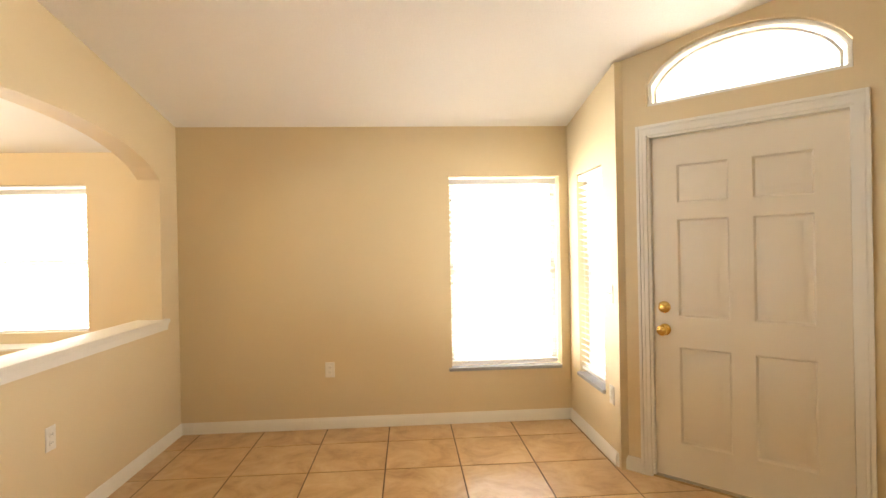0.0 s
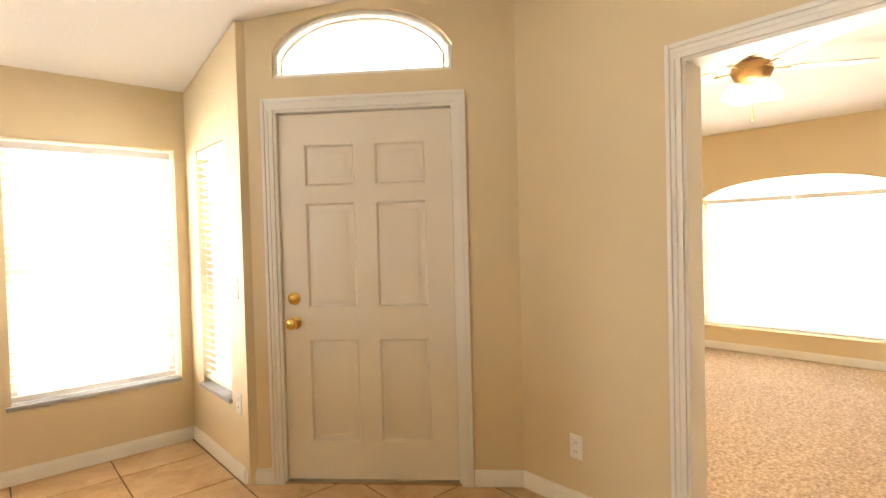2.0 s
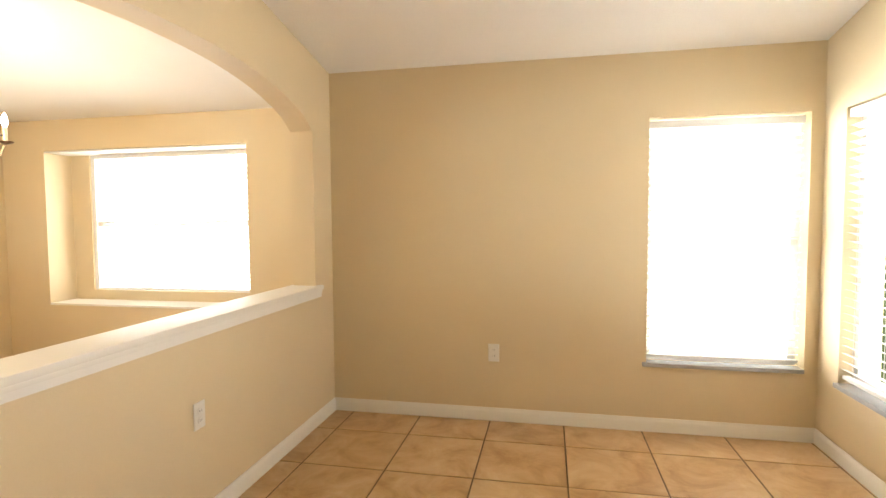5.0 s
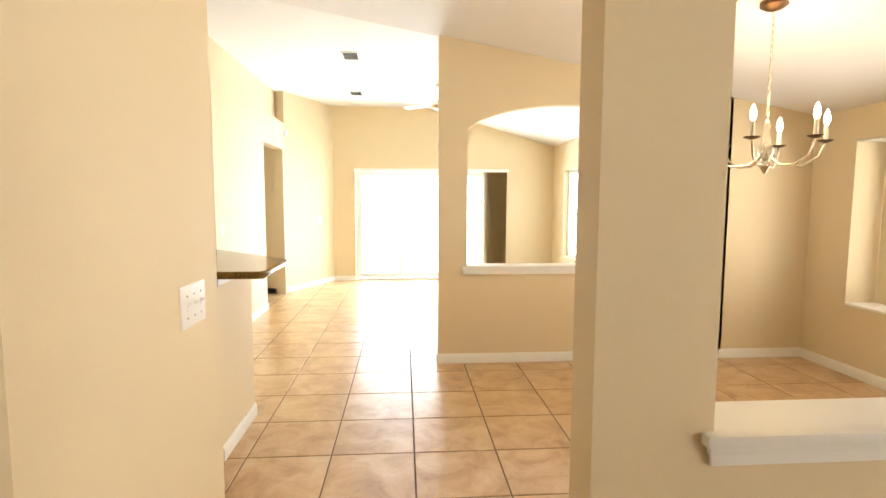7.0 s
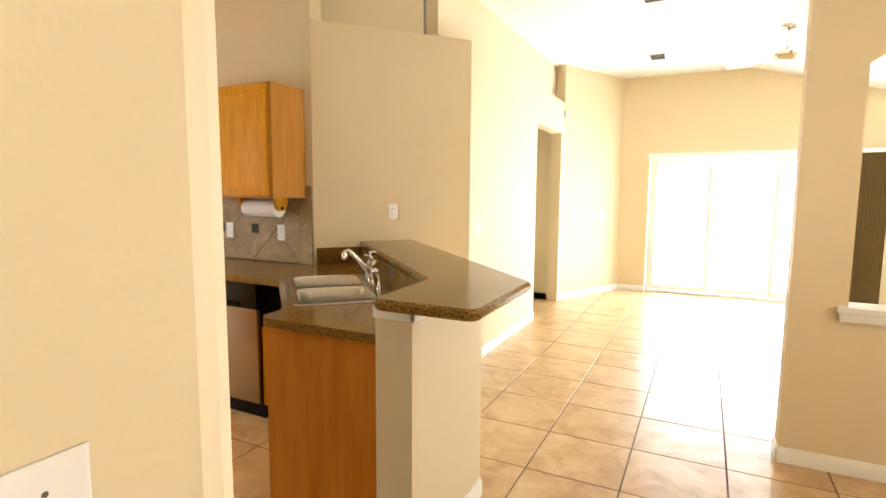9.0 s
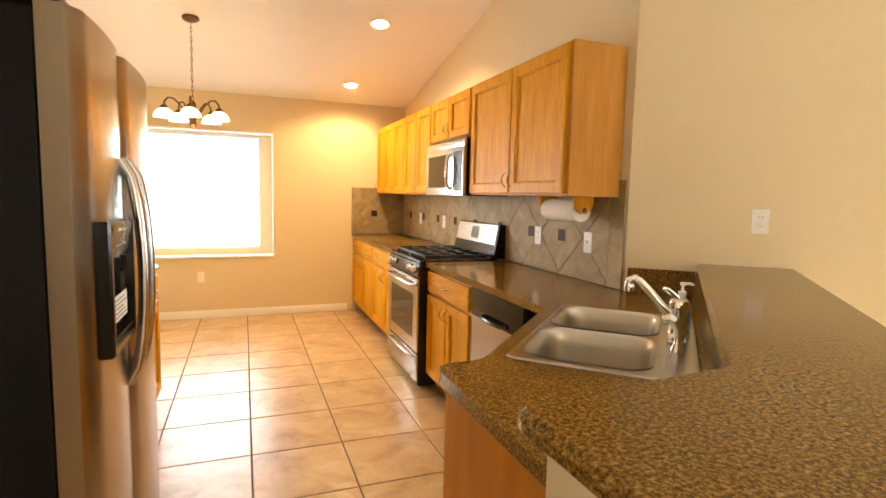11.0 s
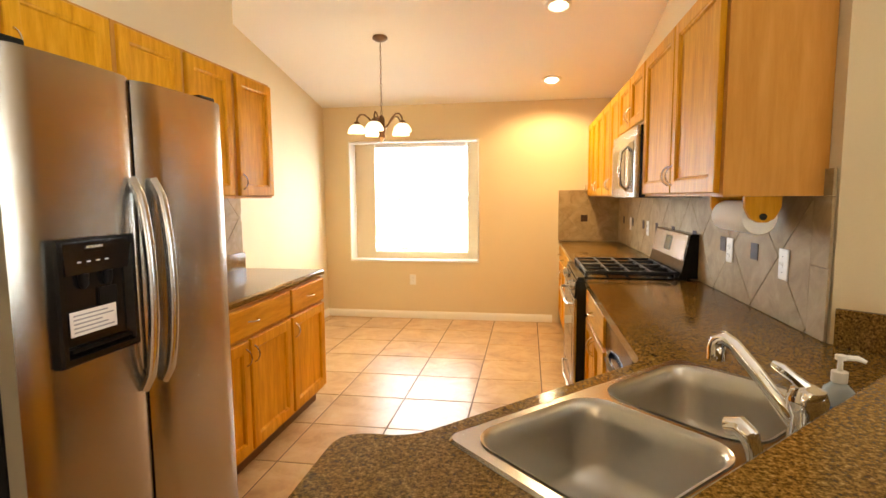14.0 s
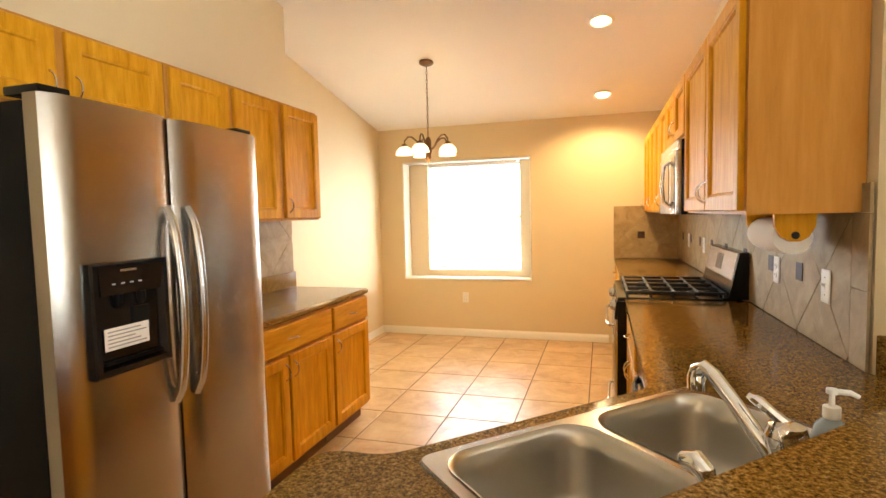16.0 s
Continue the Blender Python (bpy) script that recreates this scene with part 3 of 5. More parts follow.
BL = "lowered white horizontal blind with open slats"
WLAB = "white vinyl single-hung window with bright daylight outside"
lw = -1.89 + 2.20
window("window_1", pose(lw + 0.003, N1 + 0.07, 0.435), 0.864, 1.47, WLAB)
blind(pose(lw + 0.004, N1 + 0.058, 0.46), 0.862, 1.445, BL + " in the living-room window")
sill(pose(lw + 0.003, N1, 0.43), 0.864, 0.068, "grey marble window sill")
window("window_2", pose(E1 + 0.07, N1 - 0.223, 0.425, 0, 0, -90), 0.494, 1.46, "narrow white vinyl window beside the front door")
blind(pose(E1 + 0.058, N1 - 0.224, 0.45, 0, 0, -90), 0.492, 1.435, "narrow lowered white blind in the side window", -20)
sill(pose(E1, N1 - 0.223, 0.42, 0, 0, -90), 0.494, 0.068, "grey marble sill of the narrow window")
window("window_3", pose(-4.45, 4.98, 0.66), 1.76, 1.285, "wide white vinyl window in a dining-room niche")
blind(pose(-4.30, 4.965, 0.70), 1.60, 1.245, BL + " in the dining-room niche")
window("window_4", pose(-2.0, -5.775, 0.72, 0, 0, 180), 1.18, 1.29, "white vinyl window deep in a kitchen niche")
blind(pose(-2.06, -5.755, 0.78, 0, 0, 180), 1.06, 1.23, BL + " in the kitchen niche", 7)
window("window_5", pose(-9.34, 3.80, 0.505), 0.68, 1.44, "white vinyl window in the great room")
bw = window("window_6", pose(6.36, 2.915, 0.255, 0, 0, -90), 1.75, 1.39, "wide white bedroom window with arched head", True, 1)
boxpart("arch_pane", (0.05, 1.70, 0.03, 0.035, 1.392, 1.56), GLASS, bw).visible_shadow = False
blind(pose(6.34, 2.905, 0.27, 0, 0, -90), 0.86, 1.37, BL + " in the bedroom window", -6)
blind(pose(6.34, 2.035, 0.27, 0, 0, -90), 0.86, 1.37, BL + " in the bedroom window", -6)
# framing boards of the niches
for nm, x0, x1, y0, y1, z0, z1 in (("niche_head", -4.64, -2.68, 4.70, 4.97, 1.935, 1.946), ("niche_foot", -4.64, -2.68, 4.688, 4.97, 0.583, 0.60)):
    boxpart(nm, (x0, x1, y0, y1, z0, z1), TRIM, thing("trim_dining_niche", pose(0, 0, 0), "white painted board lining the dining window niche", "trim", kind="structure"))
bm = bmesh.new()
box(bm, -4.64, -4.44, 4.96, 4.975, 0.60, 1.935)
box(bm, -2.72, -2.68, 4.96, 4.975, 0.60, 1.935)
box(bm, -4.44, -2.72, 4.96, 4.975, 0.60, 0.69)
tagged(finish("wall_dining_niche_back", bm, WALL, False), TAN + " behind the niche", "wall", kind="structure")
bm = bmesh.new()
box(bm, -1.80, -2.04, -5.75, -5.765, 0.668, 2.005)
box(bm, -3.14, -3.28, -5.75, -5.765, 0.668, 2.005)
box(bm, -3.14, -2.04, -5.75, -5.765, 0.668, 0.745)
tagged(finish("wall_kitchen_niche_back", bm, WALL, False), TAN + " behind the niche", "wall", kind="structure")
kn = thing("trim_kitchen_niche", pose(0, 0, 0), "white painted boards lining the kitchen window niche", "trim", kind="structure")
boxpart("niche_foot", (-3.287, -1.793, -5.80, -5.543, 0.655, 0.672), TRIM, kn)
boxpart("niche_head", (-3.287, -1.793, -5.80, -5.55, 2.005, 2.022), TRIM, kn)
boxpart("niche_side", (-1.808, -1.793, -5.80, -5.55, 0.672, 2.005), TRIM, kn)
boxpart("niche_side", (-3.287, -3.275, -5.80, -5.55, 0.672, 2.005), TRIM, kn)

# arched transom over the front door
tr = thing("window_7", on_door_wall(0.21, 0.035), "white arched transom window over the front door", "window", kind="structure")


def arch_line(w, z, rise, inset, n=24):
    out = []
    for i in range(n + 1):
        u = i / n
        out.append((inset + (w - 2 * inset) * u, z - inset + rise * max(0.0, 1 - abs(2 * u - 1) ** 2.3) ** 0.75))
    return out


for off, rad in ((0.012, 0.014), (0.045, 0.009)):
    pts = [(x, 0, z) for x, z in arch_line(0.96, 2.31, 0.20, off)]
    bm = bmesh.new()
    tube(bm, [(off, 0, 2.18)] + pts + [(0.96 - off, 0, 2.18)], rad, 6)
    part("arch_frame", bm, VINYL, tr)
boxpart("frame_foot", (0.003, 0.957, -0.02, 0.03, 2.172, 2.19), VINYL, tr)
bm = bmesh.new()
vs = [bm.verts.new((x, 0.035, z)) for x, z in [(0.02, 2.19), (0.94, 2.19)] + list(reversed(arch_line(0.96, 2.31, 0.20, 0.02)))]
bm.faces.new(vs)
bmesh.ops.solidify(bm, geom=bm.faces, thickness=0.005)
part("pane", bm, GLASS, tr).visible_shadow = False

# sliding door and its vertical blind
sd = thing("door_3", pose(-10.06, 0.14, 0, 0, 0, 90), "white framed sliding glass door blazing with daylight", "sliding door", kind="structure")
for nm, d in (("frame_side", (0, 0.05, 0, 0.09, 0, 1.99)), ("frame_side", (2.31, 2.36, 0, 0.09, 0, 1.99)), ("frame_head", (0.05, 2.31, 0, 0.09, 1.94, 1.99)), ("track", (0.05, 2.31, 0, 0.09, 0, 0.035))):
    boxpart(nm, d, VINYL, sd, 0.003)
for x, y in ((0.05, 0.01), (0.80, 0.05), (1.55, 0.01)):
    for d in ((x, x + 0.05, 0.04, 1.94), (x + 0.71, x + 0.76, 0.04, 1.94), (x + 0.05, x + 0.71, 1.88, 1.94), (x + 0.05, x + 0.71, 0.04, 0.12)):
        boxpart("sash_rail", (d[0], d[1], y, y + 0.03, d[2], d[3]), VINYL, sd, 0.003)
    boxpart("pane", (x + 0.05, x + 0.71, y + 0.012, y + 0.018, 0.12, 1.88), GLASS, sd).visible_shadow = False
vb = thing("vertical_blind", pose(-9.93, 2.42, 0, 0, 0, 90), "brown vertical blind vanes stacked beside the sliding door", "blind")
boxpart("rail", (-2.3, 0.46, -0.03, 0.02, 1.95, 2.0), SLAT, vb, 0.004)
for k in range(20):
    o = boxpart("vane", (k * 0.022, k * 0.022 + 0.004, -0.045 + 0.012 * (k % 2), 0.045, 0.03, 1.95), BLINDTAN, vb)

# ---- outside ----
bm = bmesh.new()
bmesh.ops.create_grid(bm, x_segments=2, y_segments=2, size=400, matrix=Matrix.Translation((0, 0, -0.25)))
tagged(finish("ground", bm, GRASS, False), "green lawn round the house", "ground", kind="structure")
for p in ((9.2, 3.3), (9.6, 2.2), (9.3, 1.1), (9.8, 0.2)):
    sh = thing("shrub", pose(p[0], p[1], -0.25), "green leafy garden shrub outside the window", "shrub", "garden shrubs")
    bm = bmesh.new()
    tube(bm, [(0, 0, 0), (0.03, 0.02, 0.35), (0, 0, 0.7)], [0.03, 0.025, 0.012])
    part("trunk", bm, OAKSHADED, sh)
    rnd = random.Random(int(p[1] * 10))
    bm = bmesh.new()
    for k in range(260):
        a, b, r = rnd.uniform(0, 6.283), rnd.uniform(-1, 1), rnd.uniform(0.3, 1) ** 0.5 * 0.5
        c = Vector((r * math.cos(a) * (1 - b * b) ** 0.5, r * math.sin(a) * (1 - b * b) ** 0.5, 0.75 + b * 0.5))
        q = Euler((rnd.uniform(0, 6), rnd.uniform(0, 6), rnd.uniform(0, 6))).to_matrix()
        vs = [bm.verts.new(c + q @ Vector(v)) for v in ((-0.05, 0, 0), (0, -0.022, 0.008), (0.06, 0, 0), (0, 0.022, 0.008))]
        bm.faces.new(vs)
    part("crown", bm, LEAF, sh)


# ---- kitchen ----
def pull(parent, x, z, y=-0.0, upright=True, label="satin nickel arched pull"):
    bm = bmesh.new()
    n = 9
    pts = []
    for i in range(n):
        u = i / (n - 1)
        s, out = (u - 0.5) * 0.085, -0.028 * math.sin(math.pi * u) ** 0.6
        pts.append((x, y + out, z + s) if upright else (x + s, y + out, z))
    tube(bm, pts, [0.005] + [0.0038] * (n - 2) + [0.005], 7)
    return part("handle", bm, NICKEL, parent, label)


def cab_door(parent, x0, x1, z0, z1, handle=None, drawer=False):
    bm = bmesh.new()
    y0, y1 = -0.021, -0.0015
    st = 0.058 if not drawer else 0.0
    if drawer:
        f = lambda i, y: (x0 + i, x1 - i, z0 + i, z1 - i, y)
        rings(bm, [f(0, y1), f(0, y0 + 0.006), f(0.006, y0)])
    else:
        f = lambda i, y: (x0 + i, x1 - i, z0 + i, z1 - i, y)
        rings(bm, [f(0, y1), f(0, y0 + 0.004), f(0.004, y0), f(st - 0.004, y0), f(st, y0 + 0.004), f(st + 0.004, y0 + 0.005), f(st + 0.009, y0 + 0.014), f(st + 0.012, y0 + 0.0145)])
    d = part("drawer_front" if drawer else "door", bm, OAKH if drawer else OAK, parent)
    if handle == "mid":
        pull(d, (x0 + x1) / 2, (z0 + z1) / 2, y0, False)
    elif handle:
        pull(d, handle[0], handle[1], y0)
    return d


def cabinet(name, m, w, d, z0, z1, label, doors, drawers=(), toe=False, group="", end=None):
    t = thing(name, m, label, "cabinet", group)
    bm = bmesh.new()
    if toe:
        box(bm, 0.001, w - 0.001, 0, d, z0 + 0.10, z1)
        # kick board coloured dark to stand in for shade under the doors
        boxpart("toe_kick", (0.001, w - 0.001, 0.06, d, z0, z0 + 0.0995), OAKSHADED, t)
    else:
        box(bm, 0.001, w - 0.001, 0, d, z0, z1)
    part("body", bm, OAKSIDE, t)
    for x0, x1, a, b, hd in doors:
        hx = None if hd is None else ((x0 + 0.028 if hd[0] == "l" else x1 - 0.028), (a + 0.08 if hd[1] == "b" else b - 0.08))
        cab_door(t, x0, x1, a, b, hx)
    for x0, x1, a, b in drawers:
        cab_door(t, x0, x1, a, b, "mid", True)
    return t


KW, UF, BF = -4.79, -4.47, -4.185
UZ0, UZ1 = 1.385, 2.135


def upper_w(y0, y1, z0, doors, label):
    return cabinet("wall_cabinet", pose(UF, y0, 0, 0, 0, 90), y1 - y0, UF - KW - 0.003, z0, UZ1, label, doors, group="oak wall cabinets")


g = 0.012
UL = "honey oak wall cabinet with recessed-panel doors"
w = 1.18
upper_w(-2.84, -1.66, UZ0, [(g, w / 2 - 0.006, UZ0 + g, UZ1 - g, "rb"), (w / 2 + 0.006, w - 0.03, UZ0 + g, UZ1 - g, "lb")], "large two-door " + UL)
w = 0.826
upper_w(-3.671, -2.845, 1.80, [(g, w / 2 - 0.006, 1.81, UZ1 - g, "rb"), (w / 2 + 0.006, w - g, 1.81, UZ1 - g, "lb")], "short two-door " + UL + " above the microwave")
ys = [-3.676, -4.064, -4.452, -4.84, -5.218, -5.55]
for a, b in ((2, 0), (4, 2), (5, 4)):
    y0, y1 = ys[a], ys[b]
    ds = []
    for k in range(b, a):
        x1, x0 = ys[k] - y0, ys[k + 1] - y0
        ds.append((x0 + 0.008, x1 - 0.008, UZ0 + g, UZ1 - g, "rb" if (k - b) % 2 else "lb"))
    upper_w(y0 + 0.001, y1 - 0.001, UZ0, ds, UL)
BZ = 0.872


def base_w(y0, y1, doors, drawers, label):
    return cabinet("base_cabinet", pose(BF, y0, 0, 0, 0, 90), y1 - y0, 0.585, 0, BZ, label, doors, drawers, True, "oak base cabinets")


DZ = (0.71, 0.855)
w = 0.735
base_w(-2.87, -2.135, [(g, w / 2 - 0.005, 0.12, 0.69, "rt"), (w / 2 + 0.005, w - g, 0.12, 0.69, "lt")], [(g, w - g, *DZ)], "honey oak base cabinet with drawer over two doors")
for y0, y1, n in ((-4.534, -3.655, 2), (-5.55, -4.54, 2)):
    w = y1 - y0
    ww = w / n
    base_w(y0, y1, [(k * ww + 0.008, (k + 1) * ww - 0.008, 0.12, 0.69, "rt" if k % 2 == 0 else "lt") for k in range(n)], [(k * ww + 0.008, (k + 1) * ww - 0.008, *DZ) for k in range(n)], "honey oak base cabinet beyond the range")

# peninsula carcass under the sink
pen = thing("peninsula_cabinet", pose(0, 0, 0), "honey oak sink cabinet with plain orange end panel", "cabinet", "oak base cabinets")
bm = bmesh.new()
prism(bm, [(-3.502, -0.165), (-3.502, -0.735), (-3.62, -0.735), (-4.20, -1.34), (-4.20, -1.52), (-4.74, -1.56), (-4.4, -0.8), (-3.82, -0.165)], 0.10, 0.60)
part("body", bm, OAK, pen)
bm = bmesh.new()
prism(bm, [(-3.485, -0.162), (-3.485, -0.752), (-3.50, -0.752), (-3.50, -0.162)], 0.0, 0.872)
part("end_panel", bm, OAKEND, pen, "plain orange-stained oak end panel")
bm = bmesh.new()
prism(bm, [(-3.5005, -0.735), (-3.5005, -0.75), (-3.625, -0.752), (-4.20, -1.355), (-4.20, -1.33), (-3.63, -0.735)], 0.10, 0.872)
part("front_panel", bm, OAK, pen)

# half wall that carries the bar
bm = bmesh.new()
OUT = [(-3.43, -0.158), (-3.43, -0.005), (-4.07, -0.005), (-5.19, -1.115), (-5.10, -1.205), (-4.05, -0.158)]
prism(bm, OUT, 0, 1.03)
tagged(finish("wall_bar", bm, WALL, False), "tan painted half wall carrying the breakfast bar", "wall", kind="structure")
skirting((-3.43, -0.005), (-3.43, -0.158)), skirting((-4.07, -0.005), (-3.43, -0.005)), skirting((-5.19, -1.115), (-4.07, -0.005))
bm = bmesh.new()
box(bm, -3.415, -3.43, -0.158, 0.01, 0.985, 1.03)
box(bm, -4.07, -3.415, -0.004, 0.01, 0.985, 1.03)
tagged(finish("trim_bar", bm, TRIM, False), "white trim under the bar top", "trim", kind="structure")


def rounded(pts, radii, n=5):
    out = []
    m = len(pts)
    for i, r in enumerate(radii):
        p = Vector((*pts[i], 0))
        if not r:
            out.append((p.x, p.y))
            continue
        a, b = (Vector((*pts[i - 1], 0)) - p).normalized(), (Vector((*pts[(i + 1) % m], 0)) - p).normalized()
        half = a.angle(b) / 2
        t = r / math.tan(half)
        s, e = p + a * t, p + b * t
        for k in range(n + 1):
            u = k / n
            q = s * (1 - u) ** 2 + p * 2 * u * (1 - u) + e * u * u
            out.append((q.x, q.y))
    return out


def slab_top(bm, outline, z0, z1, r=0.01):
    """A slab with eased upper and lower edges."""
    n = len(outline)
    c = [Vector((*p, 0)) for p in outline]
    area2 = sum(c[i].x * c[(i + 1) % n].y - c[(i + 1) % n].x * c[i].y for i in range(n))
    sgn = 1 if area2 > 0 else -1
    inn = []
    for i in range(n):
        d0, d1 = (c[i] - c[i - 1]).normalized(), (c[(i + 1) % n] - c[i]).normalized()
        nn = Vector((-d0.y - d1.y, d0.x + d1.x, 0)) * sgn
        k = nn.length
        inn.append(c[i] + nn / max(k, 0.3) * r * (2 / max(k, 1.0)))
    levels = [(inn, z0), (c, z0 + r), (c, z1 - r), ([(a * 0.3 + b * 0.7) for a, b in zip(c, inn)], z1 - r * 0.3), (inn, z1)]
    rr = [[bm.verts.new((p.x, p.y, z)) for p in l] for l, z in levels]
    for a, b in zip(rr, rr[1:]):
        for i in range(n):
            bm.faces.new((a[i], a[(i + 1) % n], b[(i + 1) % n], b[i]))
    bm.faces.new(list(reversed(rr[0])))
    bm.faces.new(rr[-1])


bm = bmesh.new()
slab_top(bm, rounded([(-3.33, -0.115), (-3.33, 0.28), (-3.93, 0.27), (-5.345, -1.105), (-5.03, -1.375), (-3.79, -0.145)], [0.05, 0.05, 0.05, 0, 0, 0.05]), 1.032, 1.072, 0.012)
tagged(finish("bar_top", bm, GRANITE), "brown speckled granite breakfast bar with rounded edge", "bar top")

# sink cut-out: the worktop is built round it
SC, SU, SV = Vector((-4.145, -0.875, 0)), Vector((-0.7071, -0.7071, 0)), Vector((-0.7071, 0.7071, 0))


def suv(u, v):
    p = SC + SU * u + SV * v
    return (p.x, p.y)


bm = bmesh.new()
front = rounded([(-3.45, -0.164), (-3.45, -0.765), (-3.60, -0.765), (-4.155, -1.33), (-4.155, -2.875)], [0, 0.07, 0.12, 0.10, 0])
outline = front + [(-4.787, -2.875), (-4.787, -1.605), (-5.04, -1.39), (-3.835, -0.164)]
lo = 0.874
n0 = len(outline)
hole = [suv(a, b) for a, b in ((-0.40, -0.243), (-0.40, 0.22), (0.40, 0.22), (0.40, -0.243))]
vo = [bm.verts.new((x, y, 0.91)) for x, y in outline]
vh = [bm.verts.new((x, y, 0.91)) for x, y in hole]
eo = [bm.edges.new((vo[i], vo[(i + 1) % n0])) for i in range(n0)]
eh = [bm.edges.new((vh[i], vh[(i + 1) % 4])) for i in range(4)]
bmesh.ops.triangle_fill(bm, use_beauty=True, edges=eo + eh)
ex = bmesh.ops.extrude_face_region(bm, geom=list(bm.faces))
bmesh.ops.translate(bm, vec=(0, 0, lo - 0.91), verts=[v for v in ex["geom"] if isinstance(v, bmesh.types.BMVert)])
wt = tagged(finish("worktop", bm, GRANITE), "brown speckled granite worktop round the sink", "worktop", "granite worktops")
bm = bmesh.new()
box(bm, -4.787, -4.155, -5.552, -3.66, lo, 0.91, 0.008)
tagged(finish("worktop", bm, GRANITE), "brown speckled granite worktop beyond the range", "worktop", "granite worktops")
# granite upstand on the slanting wall
bm = bmesh.new()
prism(bm, [(-4.80, -1.588), (-5.05, -1.373), (-5.037, -1.358), (-4.787, -1.573)], 0.911, 1.03)
ups = finish("granite_upstand", bm, GRANITE)
tagged(ups, "short brown granite upstand behind the sink", "upstand")
bm = bmesh.new()
prism(bm, [(-3.825, -0.164), (-5.03, -1.385), (-5.045, -1.37), (-3.845, -0.152)], 0.911, 1.031)
tagged(finish("granite_upstand", bm, GRANITE), "brown granite facing between worktop and bar", "upstand")

# sink
sk = thing("kitchen_sink", Matrix.Translation((SC.x, SC.y, 0.911)) @ Matrix.Rotation(math.atan2(SU.y, SU.x), 4, "Z"), "double-bowl brushed stainless drop-in sink", "sink")


def rrect(x0, x1, y0, y1, r, n=6):
    out = []
    for cx, cy, a0 in ((x1 - r, y1 - r, 0), (x0 + r, y1 - r, 90), (x0 + r, y0 + r, 180), (x1 - r, y0 + r, 270)):
        for k in range(n + 1):
            a = radians(a0 + 90 * k / n)
            out.append((cx + r * math.cos(a), cy + r * math.sin(a)))
    return out


def loop_loft(bm, loops, cap=True):
    rr = [[bm.verts.new(p) for p in l] for l in loops]
    n = len(rr[0])
    for a, b in zip(rr, rr[1:]):
        for i in range(n):
            bm.faces.new((a[i], a[(i + 1) % n], b[(i + 1) % n], b[i]))
    if cap:
        bm.faces.new(rr[-1])
    return rr


# local: +x along the sink, -y towards the bar side
BW = [(-0.385, -0.015), (0.015, 0.385)]
BY0, BY1 = -0.135, 0.228
SGN = -1
bm = bmesh.new()
outer = [bm.verts.new((x, y, 0.006)) for x, y in rrect(-0.415, 0.415, -0.252, 0.255, 0.03)]
edges = [bm.edges.new((outer[i], outer[(i + 1) % len(outer)])) for i in range(len(outer))]
lips = []
for x0, x1 in BW:
    l = [bm.verts.new((x, y, 0.006)) for x, y in rrect(x0, x1, BY0, BY1, 0.075)]
    edges += [bm.edges.new((l[i], l[(i + 1) % len(l)])) for i in range(len(l))]
bmesh.ops.triangle_fill(bm, use_beauty=True, edges=edges)
loop_loft(bm, [[(x, y, 0.006) for x, y in rrect(-0.415, 0.415, -0.252, 0.255, 0.03)], [(x, y, 0.0005) for x, y in rrect(-0.421, 0.421, -0.258, 0.261, 0.035)]], False)
part("rim", bm, STEELH, sk)
for x0, x1 in BW:
    bm = bmesh.new()
    loops = []
    for ins, z in ((0, 0.006), (-0.003, 0.009), (0.004, 0.006), (0.010, -0.004), (0.016, -0.05), (0.022, -0.13), (0.034, -0.16), (0.06, -0.175), (0.09, -0.178)):
        loops.append([(x, y, z) for x, y in rrect(x0 + ins, x1 - ins, BY0 + ins, BY1 - ins, max(0.075 - ins * 0.3, 0.02))])
    loop_loft(bm, loops)
    b = part("bowl", bm, BASIN, sk)
    bm = bmesh.new()
    lathe(bm, [(0.045, -0.1778), (0.044, -0.174), (0.03, -0.176), (0.004, -0.177)], 20, ((x0 + x1) / 2, (BY0 + BY1) / 2, 0))
    part("drain", bm, CHROME, b, "chrome strainer drain")

# tap on the sink's back deck
fc = thing("kitchen_tap", Matrix.Translation((*suv(0.065, 0.195), 0.918)) @ Matrix.Rotation(math.atan2(-SV.y, -SV.x), 4, "Z"), "chrome single-lever kitchen tap with swung spout", "tap")
bm = bmesh.new()
box(bm, -0.028, 0.028, -0.12, 0.12, 0, 0.012, 0.005)
part("base_plate", bm, CHROME, fc)
bm = bmesh.new()
lathe(bm, [(0.032, 0.01), (0.029, 0.02), (0.028, 0.075), (0.033, 0.085), (0.034, 0.105), (0.028, 0.122), (0.012, 0.130)], 20)
part("tap_body", bm, CHROME, fc)
bm = bmesh.new()
pts = [(0.008, 0.004, 0.045), (0.04, 0.01, 0.085), (0.085, 0.012, 0.137), (0.125, 0.014, 0.178), (0.142, 0.015, 0.188), (0.156, 0.015, 0.178), (0.158, 0.015, 0.166), (0.158, 0.015, 0.142)]
tube(bm, pts, [0.016, 0.0145, 0.0135, 0.0135, 0.014, 0.016, 0.018, 0.018], 14)
part("spout", bm, CHROME, fc)
bm = bmesh.new()
tube(bm, [(0, 0, 0.12), (0.018, 0.016, 0.142), (0.036, 0.022, 0.156), (0.052, 0.024, 0.163)], [0.012, 0.009, 0.010, 0.006], 8)
part("lever", bm, CHROME, fc)
sp = thing("side_sprayer", Matrix.Translation((*suv(-0.135, 0.195), 0.918)) @ Matrix.Rotation(math.atan2(-SV.y, -SV.x), 4, "Z") @ Matrix.Scale(0.78, 4), "chrome side sprayer in its holder", "sprayer")
bm = bmesh.new()
